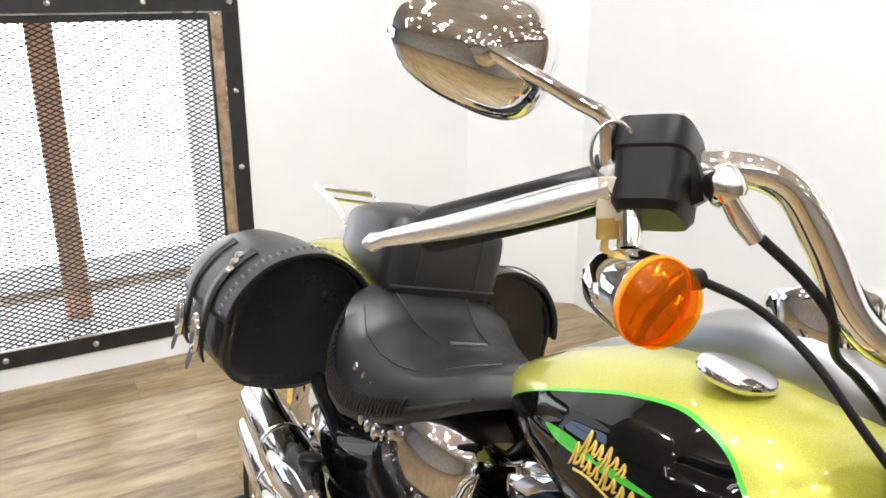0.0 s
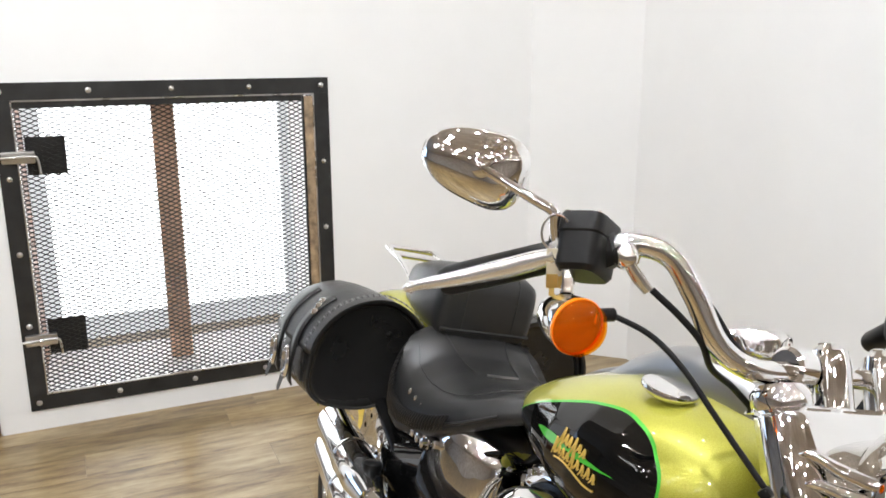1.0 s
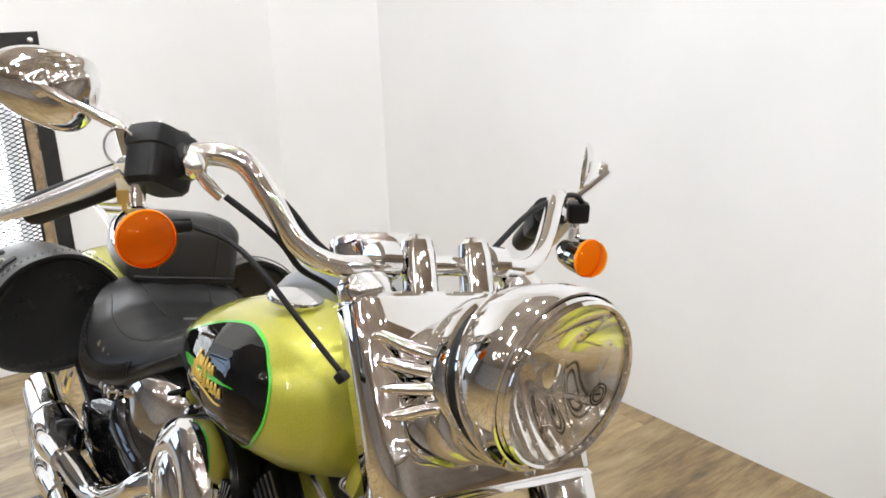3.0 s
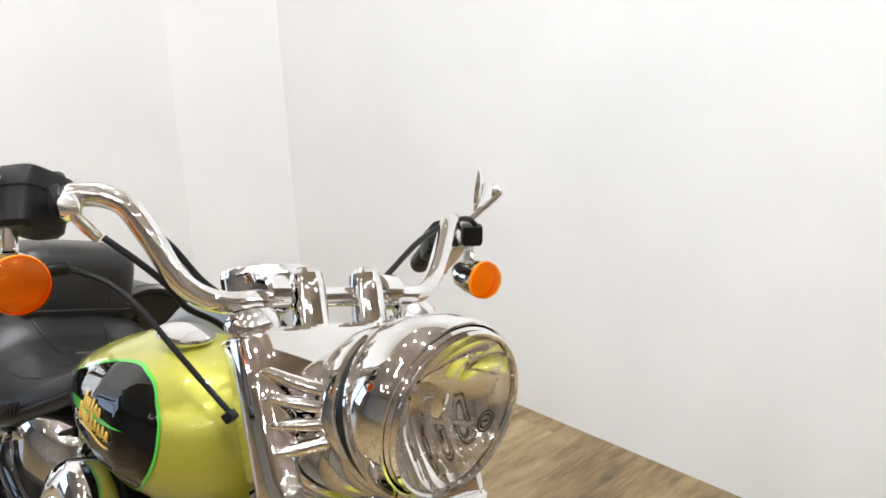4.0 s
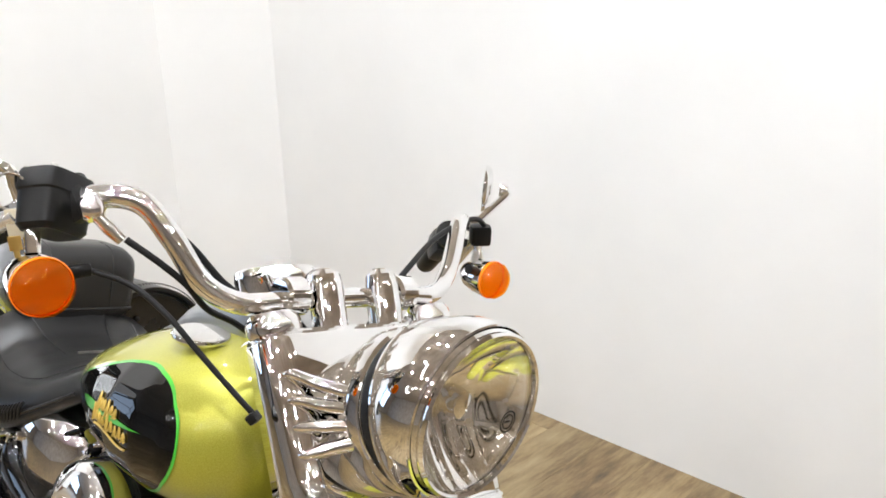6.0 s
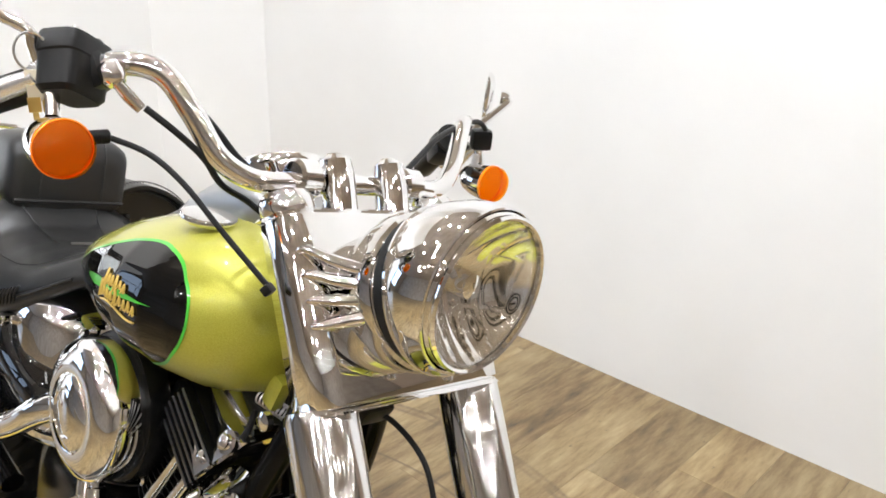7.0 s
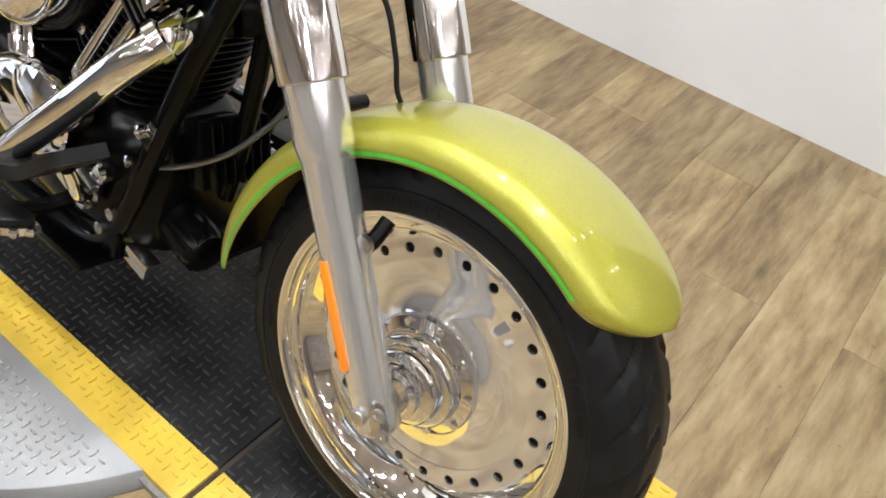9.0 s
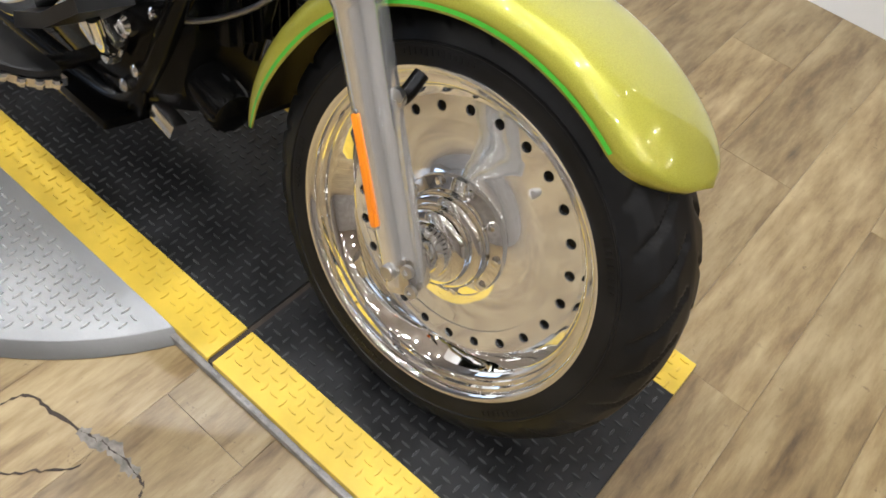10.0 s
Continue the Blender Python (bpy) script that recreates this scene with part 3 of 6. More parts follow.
GLUE = make_plain("grey_floor_filler", (0.20, 0.18, 0.155), 0.7, 60, 0.5, 0.5)
TEAR = [(-0.424, -0.539), (-0.404, -0.500), (-0.348, -0.493), (-0.280, -0.480), (-0.251, -0.471), (-0.188, -0.467), (-0.160, -0.474), (-0.151, -0.489), (-0.143, -0.54)]
for pts, width, seed, mat, lab in (([(-0.300, -0.484), (-0.268, -0.479), (-0.236, -0.466), (-0.205, -0.470), (-0.180, -0.466)], 0.013, 4, GLUE, "ragged grey filler in the torn flooring"),
                                   (TEAR, 0.0036, 2, DARK_GAP, "ragged dark tear in the plank flooring"),
                                   ([(-0.322, -0.601), (-0.292, -0.566), (-0.256, -0.526), (-0.258, -0.491)], 0.0030, 7, DARK_GAP, "ragged dark tear in the plank flooring"),
                                   ([(-0.146, -0.500), (-0.138, -0.530), (-0.128, -0.575)], 0.0110, 9, GLUE, "ragged grey filler in the torn flooring")):
    tagged(part("floor_tear", ragged(pts, width, seed), mat, smooth=0), lab, "floor damage", kind="structure")

# ---------------------------------------------------------------- the motorcycle
# built upright: x ahead, y to its left, z up from the ground under the front axle; leans on its side stand
LEANING = 14.4
bike = new("motorcycle")
bike.matrix_world = Matrix.Translation((0, -0.081, 0)) @ Matrix.Rotation(radians(-LEANING), 4, "X")
tagged(bike, "lime green and black cruiser motorcycle with chrome trim and leather saddlebags", "motorcycle")
AX = Vector((0, 0, 0.325))
RAKE = Vector((-0.5, 0, 0.866))


def wheel(cx, r_out, width, label):
    """Tyre, drilled disc wheel and hub round the axle at cx."""
    c = Matrix.Translation((cx, 0, 0.325)) @ ACROSS
    w = width / 2

    def tread_point(u, v):
        a = 2 * math.pi * u
        q = (v - 0.5) * 2
        # cross-section: bead, sidewall, shoulder, crown
        s = abs(q)
        rr = float(np.interp(s, [0, 0.3, 0.5, 0.62, 0.8, 1.0], [r_out, r_out - 0.005, r_out - 0.018, r_out - 0.034, r_out - 0.062, 0.2405]))
        yy = math.copysign(float(np.interp(s, [0, 0.3, 0.5, 0.62, 0.8, 1.0], [0, 0.52, 0.80, 0.91, 0.96, 0.86])) * w, q)
        # swept grooves
        k = 30
        ph = (u * k + 1.9 * s + (0.5 if q > 0 else 0.0)) % 1.0
        if 0.10 < s < 0.64 and abs(ph - 0.5) < 0.10:
            rr -= 0.007
        if 0.655 < s < 0.67 or 0.93 < s < 0.95:
            rr -= 0.0015
        yy -= 0.016 * (rr - 0.2405) / 0.0875 if yy > 0 else 0.020 * (rr - 0.2405) / 0.0875
        return c @ Vector((rr * math.cos(a), rr * math.sin(a), yy))

    tyre = part("tyre", grid(tread_point, 420, 61, loop_u=True), RUBBER, None, label, 60)
    # raised ring and unreadable lettering of the sidewall
    part("sidewall_ridge", lathe([(0.268, w * 0.875), (0.2695, w * 0.906), (0.2715, w * 0.906), (0.273, w * 0.870)], c, 96, caps=False), RUBBER, tyre)
    if cx == 0.0:
        bar_mesh = None
        for start, count in ((0.4, 9), (1.7, 13), (3.1, 10), (4.2, 14), (5.4, 8)):
            for k in range(count):
                if bar_mesh is None:
                    ob = part("sidewall_bar", box(0.009, 0.0042, 0.0014), BLACK_PLASTIC, tyre, "", 0)
                    bar_mesh = ob.data
                else:
                    ob = new("sidewall_bar", bar_mesh)
                    ob.parent = tyre
                ob.matrix_basis = c @ Matrix.Rotation(start + 0.034 * k, 4, "Z") @ Matrix.Translation((0.259, 0, w * 0.888)) @ Matrix.Diagonal((0.75 + 0.25 * ((k * 7) % 3), 1, 1, 1))
    # rim
    prof = [(0.2405, w * 0.80), (0.2425, w * 0.84), (0.2415, w * 0.88), (0.236, w * 0.87), (0.2315, w * 0.81), (0.2300, w * 0.74), (0.2255, w * 0.72), (0.2240, w * 0.64), (0.2195, w * 0.62), (0.2180, w * 0.56), (0.213, w * 0.54), (0.208, w * 0.42), (0.2, w * 0.30), (0.192, 0.006)]
    bm = bmesh.new()
    for sgn in (1, -1):
        lathe([(r, sgn * h) for r, h in prof], c, 96, bm, caps=False)
    lathe([(0.2405, -w * 0.80), (0.225, -w * 0.6), (0.222, 0), (0.225, w * 0.6), (0.2405, w * 0.80)], c, 96, bm, caps=False)
    rim = part("rim", bm, CHROME, tyre, "mirror-polished chrome rim", 50)
    # disc with 24 round holes
    bm = bmesh.new()
    n, rh, rc, r0, r1, m = 24, 0.0078, 0.1765, 0.158, 0.192, 16
    for face in (1, -1):
        for k in range(n):
            a0 = 2 * math.pi * k / n
            ring_in, ring_out = [], []
            for i in range(m):
                b = 2 * math.pi * i / m
                ring_in.append((rc + rh * math.cos(b), a0 + rh * math.sin(b) / rc))
                f = 1 / max(abs(math.cos(b)), abs(math.sin(b)))
                u, v = math.cos(b) * f, math.sin(b) * f
                ring_out.append(((r0 + r1) / 2 + u * (r1 - r0) / 2, a0 + v * math.pi / n))
            to = lambda p, h: c @ Vector((p[0] * math.cos(p[1]), p[0] * math.sin(p[1]), h))
            loft([[to(p, face * 0.006) for p in ring_out], [to(p, face * 0.006) for p in ring_in]], bm, caps=False)
            if face == 1:
                loft([[to(p, 0.006) for p in ring_in], [to(p, -0.006) for p in ring_in]], bm, caps=False)
        lathe([(r0 + 0.004, face * 0.0050), (0.14, face * 0.0045), (0.11, face * 0.006), (0.085, face * 0.014), (0.072, face * 0.026), (0.06, face * 0.03)], c, 96, bm, caps=False)
    bmesh.ops.remove_doubles(bm, verts=bm.verts, dist=0.0004)
    part("wheel_disc", bm, WHEEL_METAL, tyre, "drilled polished aluminium wheel disc", 40)
    # black ring added between the disc faces; it paints the holes' shade
    part("hole_shadow_ring", lathe([(0.163, -0.0015), (0.163, 0.0015), (0.188, 0.0015), (0.188, -0.0015)], c, 96, caps=False), FRAME_BLACK, tyre, "black ring put in to shade the drilled holes")
    # hub, stepped
    part("hub", lathe([(0.086, 0.016), (0.090, 0.022), (0.088, 0.030), (0.078, 0.034), (0.072, 0.036), (0.070, 0.052), (0.066, 0.056), (0.058, 0.057), (0.056, 0.072), (0.052, 0.076), (0.040, 0.078), (0.038, 0.092), (0.030, 0.095), (0.028, 0.108), (0.012, 0.109)], c, 64), CHROME, tyre, "stepped chrome wheel hub")
    for k in range(10):
        q = c @ Matrix.Rotation(2 * math.pi * (k + 0.3) / 10, 4, "Z") @ Matrix.Translation((0.0815, 0, 0.0315))
        part("hub_bolt", lathe([(0.0065, 0), (0.0065, 0.006), (0.0035, 0.007)], q, 8), CHROME, tyre)
    part("hub", lathe([(0.075, -0.020), (0.078, -0.026), (0.06, -0.046), (0.05, -0.08), (0.012, -0.096)], c, 64), CHROME, tyre)
    return tyre


front = wheel(0.0, 0.328, 0.142, "black rubber front tyre with swept grooves")
front.parent = bike
front.name = "front_wheel"
rear = wheel(-1.63, 0.33, 0.16, "black rubber rear tyre")
rear.parent = bike
rear.name = "rear_wheel"


# ---- front fork
def along(s, y=0.0, off=0.0):
    """A point of the fork's axis, s metres above the axle; off: metres ahead of it."""
    return AX + RAKE * s + Vector((0.866, 0, 0.5)) * off + Vector((0, y, 0))


for y in (-0.13, 0.13):
    ax = axis(along(0, y), along(1, y))
    leg = part("fork_slider", lathe([(0.018, -0.030), (0.027, -0.022), (0.0295, 0.06), (0.0310, 0.20), (0.0325, 0.322), (0.0335, 0.326), (0.0365, 0.340), (0.037, 0.425)], ax, 40), SATIN, bike, "satin aluminium fork slider")
    part("fork_cover", lathe([(0.0385, 0.412), (0.0425, 0.414), (0.043, 0.42), (0.0432, 0.575), (0.04, 0.585), (0.03, 0.586)], ax, 48), FORK_CHROME, bike, "smooth chrome fork cover")
    inward = 1 if y < 0 else -1
    part("axle_clamp", box(0.05, 0.045, 0.055, axis(along(-0.008, y, 0.004), along(1, y, 0.004)), 0.012), POLISHED, leg, "cast axle clamp")
    for s in (-0.024, 0.004):
        part("clamp_bolt", lathe([(0.009, 0), (0.009, 0.006), (0.004, 0.007), (0.004, 0.003)], axis(along(s, y - 0.024, 0.03), along(s, y - 1, 0.03)), 12), STEEL, leg)
    part("reflector", box(0.017, 0.011, 0.145, axis(along(0.133, y * 1.21, -0.008), along(1, y * 1.21, -0.008)), 0.005), AMBER_REFLECTOR, leg, "long amber side reflector")
    part("reflector_bracket", box(0.021, 0.008, 0.152, axis(along(0.133, y * 1.17, -0.008), along(1, y * 1.17, -0.008)), 0.002), POLISHED, leg)
    part("fender_mount", tube([along(0.215, y, 0.0), along(0.212, y * 0.85, 0.024), along(0.235, y * 0.66, 0.04)], [0.014, 0.011, 0.010], 14, 5), FRAME_BLACK, leg, "black fender bracket")
    part("mount_bolt", lathe([(0.013, 0), (0.013, 0.008), (0.006, 0.010)], axis(along(0.215, y * 0.95, 0.030), along(0.215, y * 9, 0.035)), 16), STEEL, leg)
part("front_axle", rod((0, -0.165, 0.325), (0, 0.165, 0.325), 0.011), STEEL, bike)

# ---- front fender
A0, A1 = radians(43.8), radians(183.5)


def fender_width(t):
    q = min(1.0, t / 0.105)
    return 0.097 * math.sqrt(max(0.0, 1 - (1 - q) ** 2.4)) * (1 - 0.22 * max(0, (t - 0.8) / 0.2) ** 2)


def fender_point(u, v, lift=0.0):
    t = u
    a = A0 + (A1 - A0) * t
    h = max(fender_width(t), 0.003)
    f = math.pi * v
    lo = 0.316 + 0.048 * max(0.0, 1 - t / 0.105) ** 2.0 + 0.030 * max(0.0, (t - 0.75) / 0.25) ** 2
    r = lo + (0.368 - lo) * math.sin(f) ** 0.55 + lift
    y = -h * math.copysign(abs(math.cos(f)) ** 0.8, math.cos(f)) * (1 + lift * 5)
    return Vector((r * math.cos(a), y, 0.325 + r * math.sin(a)))


fender = solid(part("front_fender", grid(fender_point, 90, 33), [LIME, FRAME_BLACK], bike, "lime green front fender with a green pinstripe", 60), 0.003)
for side in (0, 1):
    def stripe(u, v, side=side):
        w = 0.0008 + 0.0085 * v
        return fender_point(0.10 + u * 0.90, w if side == 0 else 1 - w, 0.0012)
    part("pinstripe", grid(stripe, 80, 3), STRIPE, fender, "bright green pinstripe", 60)

# ---- nacelle and headlamp
def nac(y, s, off):
    return along(s, y, off)


def nacelle_section(s, hw, front, back, n=9):
    """Open section that wraps both fork tubes: side, rounded edge, flat front."""
    pts = [(-hw, back), (-hw, (back + front) / 2 - 0.01)]
    for k in range(n):
        a = math.pi / 2 * k / (n - 1)
        pts.append((-hw + 0.030 * (1 - math.cos(a)), front - 0.030 * (1 - math.sin(a))))
    pts += [(-hw * 0.5, front + 0.001), (-hw * 0.2, front + 0.002)]
    pts = pts + [(-y, o) for y, o in pts[::-1]]
    return [nac(y, s, o) for y, o in pts]


nacelle = solid(part("fork_nacelle", loft([nacelle_section(s, hw, fr, -0.012) for s, hw, fr in ((0.580, 0.156, 0.046), (0.584, 0.160, 0.048), (0.65, 0.161, 0.047), (0.74, 0.162, 0.043), (0.805, 0.162, 0.038), (0.813, 0.159, 0.035))], None, False, False), CHROME, bike, "mirror-chrome fork nacelle", 50), 0.003)
part("nacelle_top", loft([[nac(y, 0.813, o) for y, o in ((-0.157, -0.03), (-0.157, 0.005), (-0.132, 0.034), (0.132, 0.034), (0.157, 0.005), (0.157, -0.03))], [nac(y, 0.817, o) for y, o in ((-0.153, -0.028), (-0.153, 0.003), (-0.130, 0.030), (0.130, 0.030), (0.153, 0.003), (0.153, -0.028))]]), CHROME, nacelle, "chrome top plate")
part("nacelle_lip", loft([[nac(y, 0.580, o) for y, o in ((-0.158, -0.03), (-0.158, 0.03), (-0.12, 0.056), (0.12, 0.056), (0.158, 0.03), (0.158, -0.03))], [nac(y, 0.574, o) for y, o in ((-0.16, -0.03), (-0.16, 0.034), (-0.122, 0.064), (0.122, 0.064), (0.16, 0.034), (0.16, -0.03))]]), CHROME, nacelle, "chrome lower shelf")
for side in (-1, 1):
    for k in range(4):
        s0, s1, o1 = 0.764 - 0.0295 * k, 0.724 - 0.0165 * k, 0.095 - 0.006 * k
        pts = [nac(side * 0.151, s0, 0.030), nac(side * 0.146, s0 - 0.001, 0.044), nac(side * 0.126, s0 * 0.6 + s1 * 0.4, 0.055), nac(side * 0.110, s0 * 0.25 + s1 * 0.75, 0.074), nac(side * 0.098, s1, o1), nac(side * 0.090, s1 - 0.004, o1 + 0.012)]
        part("flute", tube(pts, [0.002, 0.0055, 0.0078, 0.0080, 0.0076, 0.0070], 14, 6), CHROME, nacelle, "raised chrome flute")
    part("fork_cap", lathe([(0.030, 0), (0.033, 0.006), (0.033, 0.02), (0.028, 0.028), (0.012, 0.032)], axis(along(0.813, side * 0.128), along(1, side * 0.128)), 32), CHROME, nacelle, "domed chrome fork cap")
# headlamp: bucket, gasket, trim ring, reflector, lens
HC = Vector((-0.1754, -0.0176, 0.9997))
HDIR = Vector((0.9968, 0.0195, -0.0772)).normalized()
HBACK = Vector((0.940, 0.0, 0.342)).normalized()       # the bucket droops behind the trim ring
hm = axis(HC, HC + HDIR)


def lamp_ring(r, h, seg=80):
    """A ring of the headlamp, h metres along its bent axis."""
    f = min(1.0, max(0.0, (-0.020 - h) / 0.05))
    d = HDIR.lerp(HBACK, f).normalized()
    c = HC + HDIR * max(h, -0.020) + (HDIR.lerp(HBACK, 0.6 + 0.4 * f).normalized() * (h + 0.020) if h < -0.020 else Vector())
    q = axis(c, c + d)
    return [q @ Vector((r * math.cos(a), r * math.sin(a), 0)) for a in (2 * math.pi * k / seg for k in range(seg))]


lamp = part("headlamp", loft([lamp_ring(r, h) for r, h in ((0.075, -0.158), (0.088, -0.145), (0.0965, -0.122), (0.098, -0.104), (0.096, -0.094), (0.090, -0.091), (0.089, -0.078), (0.0965, -0.073), (0.1005, -0.064), (0.1025, -0.048), (0.103, -0.033), (0.1015, -0.018), (0.098, -0.008), (0.0945, -0.002))], None, False), CHROME, bike, "large round chrome headlamp")
part("gasket", loft([lamp_ring(r, h) for r, h in ((0.0895, -0.0915), (0.0925, -0.089), (0.0925, -0.0795), (0.0890, -0.0770))], None, False), BLACK_PLASTIC, lamp, "black rubber gasket ring")
for k, (r, h) in enumerate(((0.1000, -0.0665), (0.0995, -0.0085))):
    part("trim_bead", loft([lamp_ring(r + dr, h + dh) for dr, dh in ((-0.0006, -0.0022), (0.0016, -0.001), (0.0016, 0.001), (-0.0006, 0.0022))], None, False), CHROME, lamp, "")
part("lens_ring", lathe([(0.0945, -0.003), (0.0955, 0.003), (0.0925, 0.006), (0.0895, 0.004), (0.0885, -0.002)], hm, 72, caps=False), CHROME, lamp, "slim chrome lens ring")


def facet(u, v):
    """Reflector bowl cut into upright fluted facets, with two steps beside the bulb."""
    a = 2 * math.pi * u
    r = 0.0885 * (1 - v) + 0.012 * v
    d = -0.004 - 0.062 * (1 - (r / 0.0885) ** 2) ** 0.9
    x, y = r * math.cos(a), r * math.sin(a)
    k = (x + 0.1) / 0.029
    cell = k - math.floor(k)
    row = math.floor((y + 0.1) / 0.066)
    d += (0.0022 * (cell - 0.5) ** 2 * 4 + 0.0016 * math.sin(math.floor(k) * 2.1 + row * 1.7)) * min(1.0, max(0.0, (r - 0.03) / 0.02))
    return hm @ Vector((x, y, d))


LAMP_SILVER = make_chrome("lamp_reflector", (0.95, 0.945, 0.93), 0.03, 0.08)
part("reflector_bowl", grid(facet, 160, 44, loop_u=True), LAMP_SILVER, lamp, "faceted silver reflector bowl", 25)
lens_out = [(0.0890, -0.001), (0.08, 0.003), (0.062, 0.0075), (0.04, 0.0105), (0.02, 0.012), (0.0008, 0.0125)]
part("lens", dome_shell(lens_out, 0.003, hm, 64), GLASS, lamp, "clear domed glass lens").visible_shadow = False
part("bulb_shield", lathe([(0.010, -0.066), (0.017, -0.05), (0.0175, -0.032), (0.015, -0.026), (0.001, -0.022)], hm, 28), LAMP_SILVER, lamp, "silver bulb shield")
for r in (0.0115, 0.0075):
    part("lens_mark", lathe([(r, 0.0), (r + 0.0016, 0.0), (r + 0.0016, 0.0006), (r, 0.0006)], hm @ Matrix.Translation((0.036, -0.008, 0.0114)), 28, caps=False), BLACK_PLASTIC, lamp, "dark ring mark on the lens")
part("lens_mark_bar", box(0.009, 0.0022, 0.0006, hm @ Matrix.Translation((0.036, -0.008, 0.0111))), BLACK_PLASTIC, lamp, "", 0)
part("aim_screw", lathe([(0.006, 0), (0.006, 0.012), (0.003, 0.014)], axis((-0.215, -0.012, 0.895), (-0.205, -0.012, 0.86)), 12), CHROME, lamp)

# ---- handlebar, risers, speedometer
BAR_RIGHT = [(-0.437, 0.0, 1.068), (-0.4364, -0.0885, 1.0664), (-0.4373, -0.160, 1.0651), (-0.4532, -0.2029, 1.0856), (-0.4739, -0.2352, 1.1332), (-0.4961, -0.2638, 1.1683), (-0.5255, -0.3018, 1.1688), (-0.5742, -0.3418, 1.1407), (-0.66, -0.415, 1.082)]
BAR_LEFT = [(-0.4336, 0.0824, 1.0683), (-0.4340, 0.151, 1.0704), (-0.4508, 0.1948, 1.0924), (-0.4783, 0.2334, 1.1342), (-0.5052, 0.2661, 1.165), (-0.5334, 0.3043, 1.1656), (-0.579, 0.344, 1.1383), (-0.66, 0.415, 1.082)]
bar = part("handlebar", tube(BAR_RIGHT[::-1] + BAR_LEFT, 0.0134, 20, 8), CHROME, bike, "tall curved chrome handlebar")
for y in (-0.047, 0.047):
    part("riser", lathe([(0.024, 0), (0.0245, 0.005), (0.023, 0.03), (0.0225, 0.095), (0.020, 0.112), (0.012, 0.119)], axis((-0.390, y, 0.995), (-0.436, y, 1.102)), 32), CHROME, bar, "stout chrome handlebar riser")
    part("riser_clamp", lathe([(0.020, -0.017), (0.0245, -0.013), (0.0245, 0.013), (0.020, 0.017)], Matrix.Translation((-0.437, y * 1.95, 1.072)) @ ACROSS, 28), CHROME, bar, "polished bar clamp")
    part("clamp_nut", lathe([(0.010, 0), (0.010, 0.008), (0.005, 0.010)], axis((-0.437, y, 1.098), (-0.452, y, 1.14)), 6), CHROME, bar)
SPM = axis((-0.575, 0, 0.995), (-0.612, 0, 1.10))
speedo = part("speedometer", lathe([(0.03, -0.01), (0.050, 0.012), (0.058, 0.045), (0.0605, 0.066), (0.0605, 0.074), (0.057, 0.080), (0.0545, 0.077)], SPM, 56, caps=False), CHROME, bike, "round chrome speedometer housing")
part("dial", lathe([(0.0548, 0.074), (0.001, 0.074)], SPM, 48, caps=False), BLACK_PLASTIC, speedo, "dark dial face")

GRIP_A, GRIP_B = Vector((-0.578, 0.345, 1.139)), Vector((-0.683, 0.434, 1.066))
for side in (-1, 1):
    ga, gb = (Vector((GRIP_A.x, -GRIP_A.y, GRIP_A.z)), Vector((GRIP_B.x, -GRIP_B.y, GRIP_B.z))) if side < 0 else (Vector((-0.585, 0.338, 1.136)), Vector((-0.702, 0.405, 1.060)))
    gm = axis(ga, gb)
    length = (gb - ga).length
    grip = part("grip", lathe([(0.016, 0), (0.019, 0.004), (0.019, length - 0.01), (0.0165, length)], gm, 28), BLACK_PLASTIC, bike, "black rubber handgrip")
    d = (gb - ga).normalized()
    # lever ahead of the grip
    lever = [Vector((x, side * y, z)) for x, y, z in ((-0.552, 0.372, 1.140), (-0.575, 0.384, 1.126), (-0.604, 0.403, 1.107), (-0.645, 0.433, 1.081), (-0.680, 0.459, 1.061), (-0.690, 0.466, 1.055), (-0.697, 0.471, 1.050), (-0.703, 0.4755, 1.0465))]
    part("lever", tube(lever, [0.009, 0.0115, 0.0118, 0.0098, 0.0072, 0.0062, 0.0082, 0.003], 14, 6), SATIN, bike, "polished aluminium hand lever")
    # switch housing
    sw = part("switch_housing", box(*((0.052, 0.060, 0.070) if side < 0 else (0.044, 0.050, 0.062)), axis(ga - d * (0.03 if side < 0 else -0.050), gb) @ Matrix.Translation((0, 0, 0)), 0.016), BLACK_PLASTIC, bike, "black switch housing")
    part("switch_button", box(0.012, 0.014, 0.012, axis(ga - d * 0.03 + Vector((0.02, 0, -0.022)), gb), 0.003), BLACK_PLASTIC, sw)
    if side < 0:
        part("lever_clamp", box(0.036, 0.034, 0.032, axis(ga - d * 0.005 + Vector((0.018, -0.012, 0.002)), gb), 0.008), SATIN, sw, "satin lever clamp")
    else:
        perch = part("clutch_perch", box(0.030, 0.036, 0.036, pose(-0.540, 0.362, 1.144, 8, 10, -35), 0.008), BLACK_PLASTIC, sw, "black clutch lever perch")
        for k in (-1, 1):
            part("perch_bolt", rod((-0.540 - 0.008 * k, 0.362 + 0.014 * k, 1.118), (-0.540 - 0.008 * k, 0.362 + 0.014 * k, 1.098), 0.006, 12), STEEL, perch)
    part("grip_flange", lathe([(0.019, 0), (0.026, 0.001), (0.026, 0.008), (0.019, 0.010)], gm, 28), BLACK_PLASTIC, grip)
rings = []
